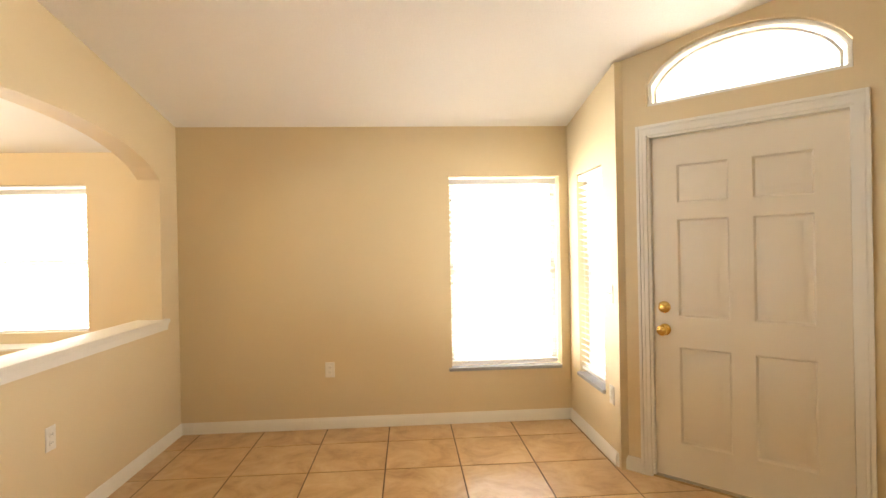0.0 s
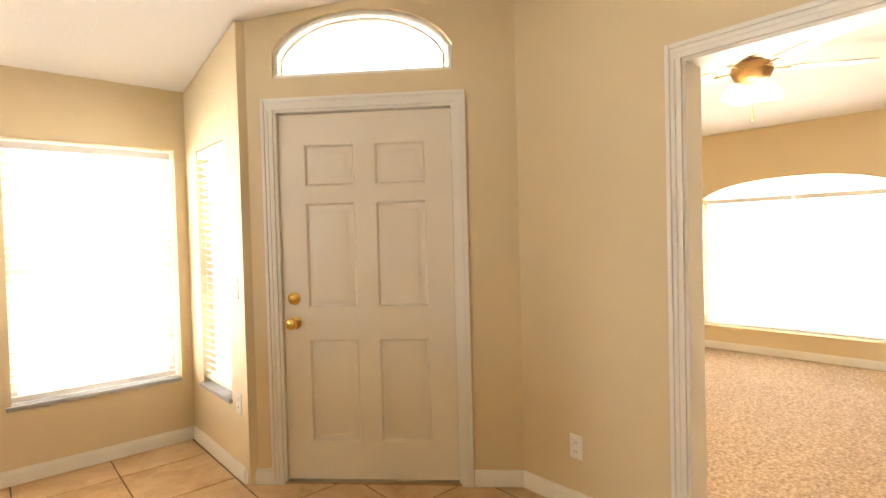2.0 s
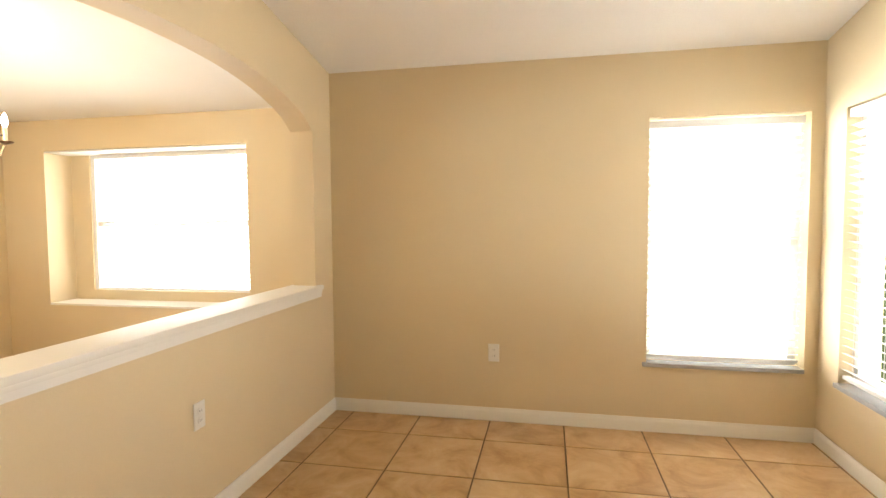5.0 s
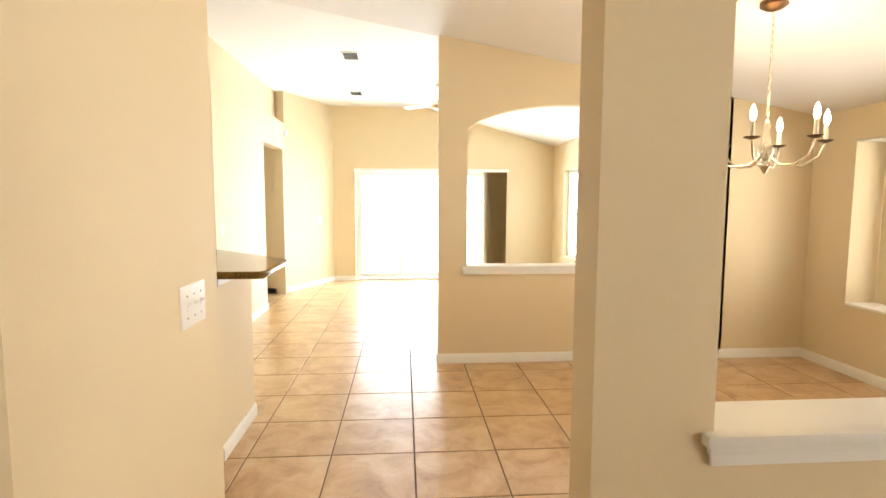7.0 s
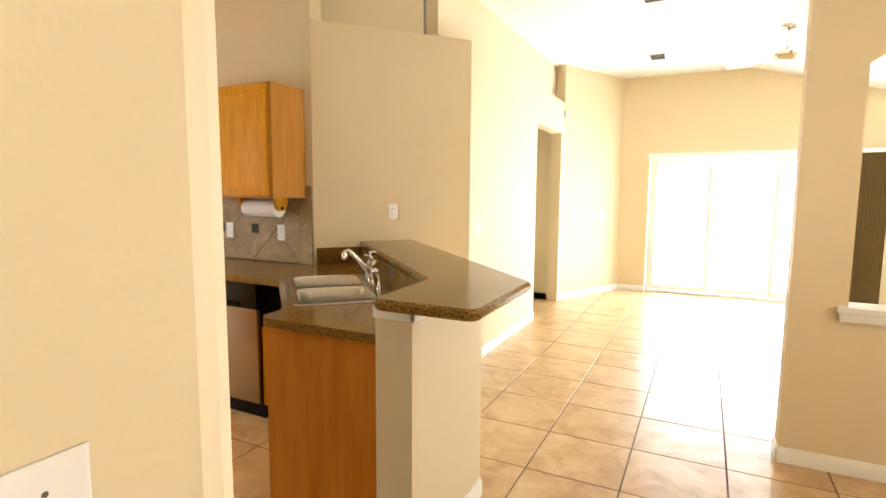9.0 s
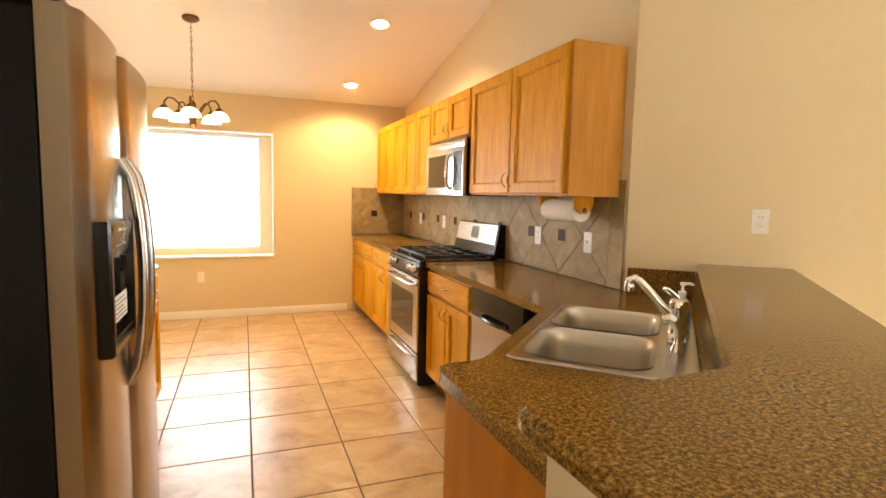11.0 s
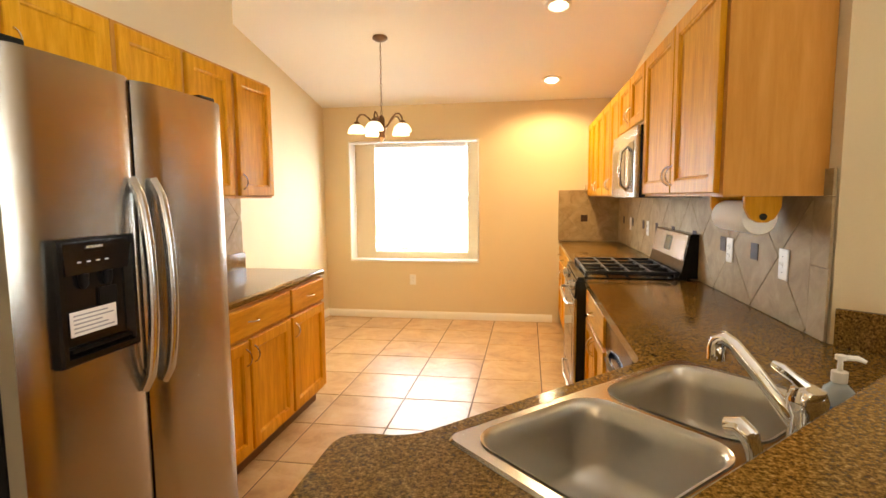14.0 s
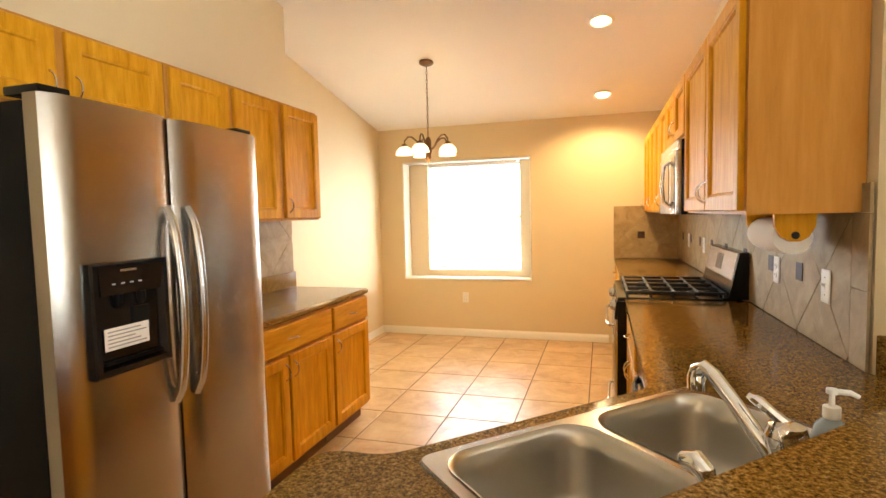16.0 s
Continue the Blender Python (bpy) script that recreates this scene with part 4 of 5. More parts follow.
lathe(bm, [(0.026, 0), (0.024, 0.012), (0.014, 0.03), (0.012, 0.055)], 18)
part("holder", bm, CHROME, sp)
bm = bmesh.new()
tube(bm, [(0, 0, 0.05), (0.002, 0, 0.085), (0.012, 0, 0.112), (0.034, 0, 0.126), (0.056, 0, 0.118)], [0.012, 0.017, 0.021, 0.023, 0.020], 14)
part("spray_head", bm, CHROME, sp)
sb = thing("soap_bottle", Matrix.Translation((*suv(0.185, 0.205), 0.9185)) @ Matrix.Rotation(radians(157), 4, "Z") @ Matrix.Scale(0.86, 4), "clear plastic hand-soap bottle with white pump", "soap bottle")
bm = bmesh.new()
loop_loft(bm, [[(x * s, y * s * 0.7, z) for x, y in rrect(-0.035, 0.035, -0.035, 0.035, 0.02)] for s, z in ((0.9, 0), (1, 0.006), (1, 0.09), (0.8, 0.115), (0.38, 0.13))])
part("bottle", bm, SOAP, sb)
boxpart("label", (-0.024, 0.024, -0.0262, -0.0246, 0.025, 0.08), BLUE, sb, label="blue printed label")
bm = bmesh.new()
lathe(bm, [(0.014, 0.13), (0.016, 0.132), (0.016, 0.155), (0.006, 0.157), (0.005, 0.18), (0.011, 0.182), (0.011, 0.192), (0.004, 0.194)], 16)
tube(bm, [(0.0, 0, 0.187), (0.03, 0, 0.189), (0.045, 0, 0.183)], [0.006, 0.006, 0.004], 8)
part("pump", bm, PLASTIC, sb)

# range
rg = thing("gas_range", pose(-4.12, -3.652, 0, 0, 0, 90), "stainless and black freestanding gas range", "range")
RWD = 0.772
boxpart("body", (0, RWD, -0.004, 0.655, 0.02, 0.895), BLACK, rg, 0.004)
boxpart("cooktop", (-0.001, RWD + 0.001, -0.005, 0.60, 0.896, 0.918), BLACK, rg, 0.008)
for k in range(2):
    bm = bmesh.new()
    x0, x1 = 0.03 + k * 0.355, 0.37 + k * 0.355
    for x in (x0, (x0 + x1) / 2, x1):
        box(bm, x - 0.007, x + 0.007, 0.05, 0.55, 0.935, 0.95, 0.003)
    for y in (0.05, 0.18, 0.30, 0.42, 0.55):
        box(bm, x0, x1, y - 0.007, y + 0.007, 0.935, 0.949, 0.003)
    for x in (x0, x1):
        for y in (0.05, 0.55):
            box(bm, x - 0.008, x + 0.008, y - 0.008, y + 0.008, 0.918, 0.94)
    part("grate", bm, IRON, rg)
    for y in (0.17, 0.43):
        bm = bmesh.new()
        lathe(bm, [(0.05, 0.918), (0.05, 0.926), (0.035, 0.928), (0.033, 0.936), (0.01, 0.937)], 18, ((x0 + x1) / 2, y, 0))
        part("burner", bm, IRON, rg)
bm = bmesh.new()
hexa(bm, [(0.002, -0.022, 0.80), (RWD - 0.002, -0.022, 0.80), (RWD - 0.002, -0.0045, 0.80), (0.002, -0.0045, 0.80)], [(0.002, -0.010, 0.894), (RWD - 0.002, -0.010, 0.894), (RWD - 0.002, -0.0045, 0.894), (0.002, -0.0045, 0.894)])
part("control_panel", bm, BLACK, rg)
for x in (0.07, 0.18, 0.575, 0.685):
    bm = bmesh.new()
    lathe(bm, [(0.026, 0), (0.024, -0.012), (0.018, -0.028), (0.004, -0.03)], 16, (x, -0.014, 0.85), "y")
    part("knob", bm, STEELH, rg)
od = boxpart("oven_door", (0.004, RWD - 0.004, -0.022, -0.0045, 0.26, 0.79), STEELH, rg, 0.006)
boxpart("oven_window", (0.10, RWD - 0.10, -0.0235, -0.020, 0.35, 0.67), DARKGLASS, od, 0.0, "dark oven glass")
for nm, z, par in (("handle", 0.745, od),):
    bm = bmesh.new()
    tube(bm, [(0.05, -0.012, z), (0.06, -0.045, z), (0.12, -0.058, z), (RWD / 2, -0.062, z), (RWD - 0.12, -0.058, z), (RWD - 0.06, -0.045, z), (RWD - 0.05, -0.012, z)], 0.011, 10)
    part(nm, bm, CHROME, par)
dr = boxpart("drawer", (0.004, RWD - 0.004, -0.022, -0.0045, 0.05, 0.25), STEELH, rg, 0.006)
bm = bmesh.new()
tube(bm, [(0.10, -0.010, 0.215), (0.11, -0.04, 0.215), (RWD / 2, -0.05, 0.215), (RWD - 0.11, -0.04, 0.215), (RWD - 0.10, -0.010, 0.215)], 0.010, 10)
part("handle", bm, CHROME, dr)
bm = bmesh.new()
hexa(bm, [(0, 0.56, 0.919), (RWD, 0.56, 0.919), (RWD, 0.66, 0.919), (0, 0.66, 0.919)], [(0, 0.61, 1.17), (RWD, 0.61, 1.17), (RWD, 0.66, 1.17), (0, 0.66, 1.17)])
bg = part("backguard", bm, BLACK, rg)
bm = bmesh.new()
hexa(bm, [(0.02, 0.575, 1.02), (RWD - 0.02, 0.575, 1.02), (RWD - 0.02, 0.60, 1.02), (0.02, 0.60, 1.02)], [(0.02, 0.602, 1.163), (RWD - 0.02, 0.602, 1.163), (RWD - 0.02, 0.63, 1.163), (0.02, 0.63, 1.163)])
part("steel_fascia", bm, STEELH, bg, "stainless control fascia")
bm = bmesh.new()
hexa(bm, [(0.31, 0.578, 1.05), (0.45, 0.578, 1.05), (0.45, 0.60, 1.05), (0.31, 0.60, 1.05)], [(0.31, 0.5955, 1.14), (0.45, 0.5955, 1.14), (0.45, 0.62, 1.14), (0.31, 0.62, 1.14)])
part("display", bm, LCD, bg, "dark clock display")

# microwave
mw = thing("microwave", pose(-4.43, -3.648, 1.378, 0, 0, 90), "stainless over-range microwave with dark window", "microwave")
MW, MH = 0.79, 0.405
boxpart("case", (0, MW, 0.012, 0.36, 0, MH), BLACK, mw, 0.004)
boxpart("front", (0.002, MW - 0.002, -0.02, 0.011, 0.002, MH - 0.06), STEELH, mw, 0.006)
boxpart("vent_grille", (0.002, MW - 0.002, -0.012, 0.011, MH - 0.058, MH - 0.002), STEELH, mw, 0.004)
boxpart("door_window", (0.07, 0.50, -0.0225, -0.018, 0.06, MH - 0.10), DARKGLASS, mw)
boxpart("keypad", (0.615, MW - 0.02, -0.0225, -0.018, 0.03, MH - 0.085), BLACK, mw)
bm = bmesh.new()
tube(bm, [(0.565, -0.018, 0.045), (0.57, -0.055, 0.075), (0.57, -0.065, 0.17), (0.57, -0.055, 0.275), (0.565, -0.018, 0.305)], 0.011, 10)
part("handle", bm, CHROME, mw)

# dishwasher
dw = thing("dishwasher", pose(-4.175, -2.13, 0, 0, 0, 90), "stainless dishwasher with black control strip", "dishwasher")
boxpart("body", (0.0, 0.60, 0.03, 0.57, 0.1, 0.868), BLACK, dw)
boxpart("toe_panel", (0.0, 0.60, 0.05, 0.10, 0.0, 0.099), BLACK, dw)
boxpart("door_panel", (0.003, 0.597, 0.0, 0.029, 0.11, 0.71), STEEL, dw, 0.005)
cp = boxpart("control_strip", (0.003, 0.597, -0.004, 0.029, 0.714, 0.865), BLACK, dw, 0.008)
bm = bmesh.new()
tube(bm, [(0.15, -0.002, 0.735), (0.2, -0.022, 0.728), (0.3, -0.028, 0.726), (0.4, -0.022, 0.728), (0.45, -0.002, 0.735)], 0.012, 8)
part("handle", bm, BLACK, cp)

# refrigerator
FX, FY, FW = -2.645, -0.806, 0.90
fr = thing("refrigerator", pose(FX, FY, 0, 0, 0, -90), "stainless side-by-side refrigerator with black sides", "refrigerator")
boxpart("cabinet", (0.0, FW, 0.075, 0.745, 0.03, 1.735), BLACKT, fr, 0.006, "black textured cabinet")
boxpart("toe_grille", (0.01, FW - 0.01, 0.06, 0.12, 0.0, 0.075), BLACK, fr)


def bowed(bm, x0, x1, z0, z1, bow=0.012):
    n = 10
    f, bk = [], []
    for i in range(n + 1):
        u = i / n
        x = x0 + (x1 - x0) * u
        edge = 0.02 * max(0.0, 1 - min(u, 1 - u) * 14) ** 2
        y = -bow * (1 - (2 * u - 1) ** 2) + edge
        f.append((x, y))
        bk.append((x, 0.07))
    prism(bm, f + list(reversed(bk)), z0, z1)


MID = 0.425
for nm, x0, x1 in (("freezer_door", 0.002, MID - 0.004), ("fridge_door", MID + 0.004, FW - 0.002)):
    bm = bmesh.new()
    bowed(bm, x0, x1, 0.08, 1.752)
    d = part(nm, bm, STEEL, fr, "brushed stainless door")
    hx = MID - 0.045 if nm == "freezer_door" else MID + 0.045
    bm = bmesh.new()
    pts = []
    for i in range(15):
        u = i / 14
        pts.append((hx, -0.004 - 0.05 * math.sin(math.pi * u) ** 0.45, 0.80 + 0.65 * u))
    tube(bm, pts, 0.0165, 12)
    part("handle", bm, STEELH, d, "long bowed steel handle")
    if nm == "freezer_door":
        bm = bmesh.new()
        f = lambda i, y: (0.075 + i, 0.345 - i, 0.96 + i, 1.29 - i, y)
        rings(bm, [f(0, 0.0), f(0, -0.030), f(0.006, -0.036), f(0.020, -0.036), f(0.032, -0.0165)])
        dp = part("dispenser", bm, BLACK, d, "glossy black ice and water dispenser")
        bm = bmesh.new()
        hexa(bm, [(0.107, -0.017, 1.195), (0.313, -0.017, 1.195), (0.313, -0.030, 1.195), (0.107, -0.030, 1.195)], [(0.095, -0.017, 1.277), (0.325, -0.017, 1.277), (0.325, -0.038, 1.277), (0.095, -0.038, 1.277)])
        part("control_panel", bm, BLACK, dp)
        for x in (0.165, 0.245):
            bm = bmesh.new()
            lathe(bm, [(0.014, 1.195), (0.012, 1.165), (0.006, 1.155)], 14, (x, -0.024, 0))
            part("nozzle", bm, BLACKT, dp)
        boxpart("paddle", (0.215, 0.275, -0.024, -0.0168, 1.075, 1.15), BLACKT, dp, 0.003)
        boxpart("drip_tray", (0.108, 0.312, -0.033, -0.0168, 0.993, 1.003), BLACKT, dp, 0.002)
        boxpart("badge", (0.165, 0.22, -0.0395, -0.0365, 1.262, 1.269), NICKEL, dp)
        for k in range(4):
            boxpart("button", (0.14 + k * 0.03, 0.152 + k * 0.03, -0.0345, -0.0325, 1.225, 1.229), PRINT, dp)
        nt = boxpart("paper_notice", (0.110, 0.262, -0.0295, -0.0275, 1.035, 1.10), PAPER, dp, 0, "white printed notice")
        for k in range(5):
            boxpart("print_line", (0.120, 0.252 - 0.02 * (k % 3), -0.0302, -0.0294, 1.043 + k * 0.011, 1.047 + k * 0.011), PRINT, nt)
for x in (0.06, FW - 0.06):
    boxpart("hinge_cover", (x - 0.045, x + 0.045, 0.03, 0.16, 1.7525, 1.778), BLACK, fr, 0.008)

# cabinets along the fridge wall
EW, EF = -1.88, -2.18


def east(name, y0, y1, xf, z0, z1, doors, drawers, label, toe, group, back=-1.883):
    return cabinet(name, pose(xf, y1, 0, 0, 0, -90), y1 - y0, back - xf, z0, z1, label, doors, drawers, toe, group)


for y0, y1, z0 in ((-1.683, -0.745, 1.80), (-2.528, -1.687, 1.39)):
    w = y1 - y0
    east("wall_cabinet", y0, y1, EF, z0, 2.105, [(0.02, w / 2 - 0.02, z0 + 0.015, 2.09, "rb"), (w / 2 + 0.02, w - 0.02, z0 + 0.015, 2.09, "lb")], [], "short honey oak wall cabinet over the refrigerator" if z0 > 1.5 else "tall two-door honey oak wall cabinet", False, "oak wall cabinets")
w = 0.44
east("wall_cabinet", -2.965, -2.532, EF, 1.39, 2.105, [(0.03, w - 0.012, 1.405, 2.09, "lb")], [], "tall single-door honey oak wall cabinet", False, "oak wall cabinets")
w = 0.86
east("base_cabinet", -2.585, -1.71, -2.45, 0, BZ, [(0.01, 0.40, 0.12, 0.69, "rt"), (0.42, 0.865, 0.12, 0.69, "lt")], [(0.02, 0.865, *DZ)], "honey oak base cabinet beside the refrigerator", True, "oak base cabinets")
east("base_cabinet", -3.075, -2.59, -2.45, 0, BZ, [(0.012, 0.485, 0.12, 0.69, "lt")], [(0.012, 0.485, *DZ)], "single-door honey oak base cabinet at the run's end", True, "oak base cabinets")
bm = bmesh.new()
slab_top(bm, rounded([(-2.475, -3.095), (-2.475, -1.66), (-1.883, -1.66), (-1.883, -3.095)], [0.02, 0, 0, 0]), 0.874, 0.91, 0.010)
tagged(finish("worktop", bm, GRANITE), "brown granite worktop beside the refrigerator", "worktop", "granite worktops")
bm = bmesh.new()
box(bm, -1.883, -1.905, -3.085, -1.7, 0.911, 1.02, 0.003)
tagged(finish("granite_upstand", bm, GRANITE), "brown granite upstand beside the refrigerator", "upstand")


# ---- backsplash ----
def clip(poly, x0, x1, z0, z1):
    for ax, lim, keep in ((0, x0, 1), (0, x1, -1), (1, z0, 1), (1, z1, -1)):
        out = []
        for i in range(len(poly)):
            a, b = poly[i - 1], poly[i]
            ia, ib = (a[ax] - lim) * keep >= 0, (b[ax] - lim) * keep >= 0
            if ia != ib:
                t = (lim - a[ax]) / (b[ax] - a[ax])
                out.append((a[0] + t * (b[0] - a[0]), a[1] + t * (b[1] - a[1])))
            if ib:
                out.append(b)
        poly = out
        if not poly:
            return poly
    return poly


def tile_piece(bm, poly, y, th=0.006):
    a = [bm.verts.new((x, y, z)) for x, z in poly]
    b = [bm.verts.new((x, y - th, z)) for x, z in poly]
    n = len(poly)
    bm.faces.new(b)
    for i in range(n):
        bm.faces.new((a[i], a[(i + 1) % n], b[(i + 1) % n], b[i]))


def backsplash(m, w, h, label, accents, border=0.0, phase=0.0):
    """Diamond tiles in the x-z plane, facing -y."""
    t = thing("backsplash", m, label, "backsplash", kind="structure")
    boxpart("grout_bed", (0, w, 0, 0.003, 0, h), SPLASHGROUT, t)
    half = 0.225
    gap = 0.0022
    k = -1
    x = -half + phase
    rows = 0
    while x < w + half:
        for j in range(-1, 3):
            cx, cz = x, j * half * 2 - (half if rows % 2 else 0) + 0.24
            hh = half - gap * 1.4
            poly = clip([(cx - hh, cz), (cx, cz - hh), (cx + hh, cz), (cx, cz + hh)], 0.001, w - border - 0.001, 0.001, h - 0.001)
            if len(poly) >= 3 and abs(sum(poly[i - 1][0] * poly[i][1] - poly[i][0] * poly[i - 1][1] for i in range(len(poly)))) > 0.002:
                bm = bmesh.new()
                tile_piece(bm, poly, 0.0)
                part("tile", bm, SPLASH, t)
        x += half
        rows += 1
    if border:
        z = 0.001
        while z < h - 0.01:
            bm = bmesh.new()
            tile_piece(bm, [(w - border + 0.001, z), (w - 0.001, z), (w - 0.001, min(z + 0.24, h) - 0.002), (w - border + 0.001, min(z + 0.24, h) - 0.002)], 0.0)
            part("tile", bm, SPLASH, t)
            z += 0.24
    for ax in accents:
        boxpart("accent_tile", (ax - 0.035, ax + 0.035, -0.0085, -0.0062, 0.205, 0.275), ACCENT, t, 0.0, "dark mosaic accent tile")
    return t


splash_west = backsplash(pose(KW + 0.009, -5.545, 0.912, 0, 0, 90), 3.94, 0.472, "beige diagonal stone tile backsplash with dark accents", [0.33, 0.78, 1.23, 1.68, 2.9 - 0.77, 2.58, 3.03, 3.39], 0.11)
boxpart("tile", (3.886, 3.938, -0.006, 0.003, 0.474, 0.56), SPLASH, splash_west)
backsplash(pose(-4.15, -5.546, 0.912, 0, 0, 180), 0.632, 0.54, "beige stone tile backsplash return by the corner", [0.27], 0.0, 0.1)
backsplash(pose(EW - 0.004, -1.7, 1.02, 0, 0, -90), 1.38, 0.385, "beige stone tile backsplash beside the refrigerator", [], 0.0)


# ---- plates ----
def plate(m, label, kind, w=0.072, h=0.116):
    t = thing(kind, m, label, kind.replace("_", " "))
    bm = bmesh.new()
    f = lambda i, y: (-w / 2 + i, w / 2 - i, -h / 2 + i, h / 2 - i, y)
    rings(bm, [f(0, -0.0005), f(0, -0.003), f(0.004, -0.0055), f(0.005, -0.0056)])
    part("cover", bm, PLASTIC, t)
    if kind == "outlet":
        for z in (0.02, -0.02):
            bm = bmesh.new()
            lathe(bm, [(0.0165, -0.0055), (0.016, -0.008), (0.004, -0.0082)], 14, (0, 0, z), "y")
            s = part("socket", bm, PLASTIC, t)
            for x in (-0.006, 0.006):
                boxpart("slot", (x - 0.001, x + 0.001, -0.0088, -0.0081, z - 0.004, z + 0.005), DETAIL, s)
    else:
        n = max(1, round(w / 0.055))
        for k in range(n):
            x = (k - (n - 1) / 2) * 0.046
            bm = bmesh.new()
            box(bm, x - 0.005, x + 0.005, -0.0075, -0.005, -0.013, 0.013)
            hexa(bm, [(x - 0.004, -0.007, -0.002), (x + 0.004, -0.007, -0.002), (x + 0.004, -0.007, 0.008), (x - 0.004, -0.007, 0.008)],
                 [(x - 0.003, -0.018, 0.006), (x + 0.003, -0.018, 0.006), (x + 0.003, -0.018, 0.011), (x - 0.003, -0.018, 0.011)])
            part("toggle", bm, PLASTIC, t)
            for z in (0.03, -0.03):
                bm = bmesh.new()
                lathe(bm, [(0.003, -0.0055), (0.002, -0.0068)], 8, (x, 0, z), "y")
                part("screw", bm, DETAIL, t)
    return t


OL, SL = "white duplex outlet low on the wall", "white toggle switch plate on the wall"
plate(pose(-0.614, N1, 0.45), OL, "outlet")
plate(pose(W1, 2.777, 0.49, 0, 0, 90), OL, "outlet")
plate(pose(E1, 3.37, 0.42, 0, 0, -90), OL, "outlet")
plate(pose(E1, 3.385, 1.055, 0, 0, -90), "white two-gang switch plate beside the front door", "light_switch", 0.116)
plate(pose(E2, 1.90, 0.30, 0, 0, -90), OL, "outlet")
plate(pose(6.25, 1.05, 0.45, 0, 0, -90), OL, "outlet")
plate(pose(-2.06, 0.415, 1.155, 0, 0, 180), "white three-gang toggle switch plate", "light_switch", 0.165)
plate(pose(-5.1, 2.615, 0.437, 0, 0, 90), OL, "outlet")
plate(pose(-2.53, -5.555, 0.45, 0, 0, 180), OL, "outlet")
plate(pose(-5.235, -1.217, 1.285, 0, 0, 139.3), "white outlet plate on the slanting wall", "outlet")
plate(pose(-5.90, -0.801, 1.15, 0, 0, 180), SL, "light_switch")
plate(pose(-9.6, -0.437, 1.1, 0, 0, 153.6), SL, "light_switch")
for y, k in ((-1.89, "light_switch"), (-2.42, "outlet"), (-4.14, "outlet"), (-4.85, "outlet")):
    plate(pose(KW + 0.017, y, 1.13, 0, 0, 90), "white plate on the tiled backsplash", k)

# paper towel holder under the end cabinet
pt = thing("paper_towel_holder", pose(-4.63, -1.76, 1.384, 0, 0, 90), "wooden under-cabinet holder with paper towel roll", "towel holder")
for x in (0.0, -0.34):
    bm = bmesh.new()
    prof = [(-0.06, 0), (0.06, 0), (0.058, -0.04), (0.04, -0.075), (0.015, -0.09), (-0.015, -0.09), (-0.04, -0.075), (-0.058, -0.04)]
    a = [bm.verts.new((x, y, z)) for y, z in prof]
    b = [bm.verts.new((x + 0.018, y, z)) for y, z in prof]
    bm.faces.new(a), bm.faces.new(list(reversed(b)))
    for i in range(8):
        bm.faces.new((a[i], a[(i + 1) % 8], b[(i + 1) % 8], b[i]))
    part("bracket", bm, OAK, pt)
bm = bmesh.new()
tube(bm, [(-0.33, 0, -0.07), (0.025, 0, -0.07)], 0.012, 12)
part("rod", bm, BLACK, pt)
bm = bmesh.new()
lathe(bm, [(0.02, -0.315), (0.058, -0.315), (0.06, -0.31), (0.06, -0.01), (0.058, -0.005), (0.02, -0.005)], 24, (0, 0, -0.075), "x")
part("paper_roll", bm, PAPER, pt, "white paper towel roll")


# ---- lamps ----
def can_light(x, y):
    z = 2.41 + 0.197 * (y + 5.55)
    t = thing("recessed_light", pose(x, y, z, 11.5, 0, 0), "lit recessed ceiling light with white trim ring", "recessed light", "kitchen recessed lights")
    bm = bmesh.new()
    lathe(bm, [(0.095, 0.0), (0.095, -0.006), (0.075, -0.014), (0.065, -0.004)], 24)
    part("trim_ring", bm, TRIM, t)
    bm = bmesh.new()
    lathe(bm, [(0.062, -0.006), (0.05, -0.018), (0.01, -0.022)], 20)
    part("lens", bm, CANLENS, t)
    lamp = new("recessed_spot", bpy.data.lights.new("recessed_spot", "SPOT"))
    lamp.data.energy, lamp.data.color, lamp.data.spot_size, lamp.data.spot_blend, lamp.data.shadow_soft_size = 88, WARM, radians(150), 0.5, 0.06
    lamp.location = (x, y, z - 0.04)
    return t


def kz(y):
    return 2.41 + 0.197 * (y + 5.55)


can_light(-4.04, -5.04)
can_light(-4.03, -3.77)


def arm_curve(r, dz0, dz1, n=12):
    return [(r * (i / n), dz0 + (dz1 - dz0) * (i / n)) for i in range(n + 1)]


# breakfast chandelier
CX, CY = -2.61, -4.08
CZ = kz(CY)
ch = thing("chandelier", pose(CX, CY, 0), "bronze five-light chandelier with white bell glass shades", "chandelier")
bm = bmesh.new()
lathe(bm, [(0.062, CZ + 0.01), (0.062, CZ - 0.012), (0.04, CZ - 0.028), (0.012, CZ - 0.035)], 20)
part("canopy", bm, BRONZE, ch)
bm = bmesh.new()
for k in range(16):
    z = CZ - 0.035 - k * 0.037
    r = 0.007
    pts = [(r * math.cos(a) * (k % 2), r * math.cos(a) * ((k + 1) % 2), z - 0.018 + 0.024 * math.sin(a)) for a in [i * math.pi / 4 for i in range(9)]]
    tube(bm, pts, 0.0022, 5)
part("chain", bm, BRONZE, ch)
bm = bmesh.new()
zt = CZ - 0.63
lathe(bm, [(0.005, zt + 0.005), (0.018, zt - 0.005), (0.026, zt - 0.03), (0.026, zt - 0.10), (0.034, zt - 0.12), (0.022, zt - 0.15), (0.03, zt - 0.18), (0.014, zt - 0.205), (0.004, zt - 0.22)], 18)
part("column", bm, BRONZE, ch)
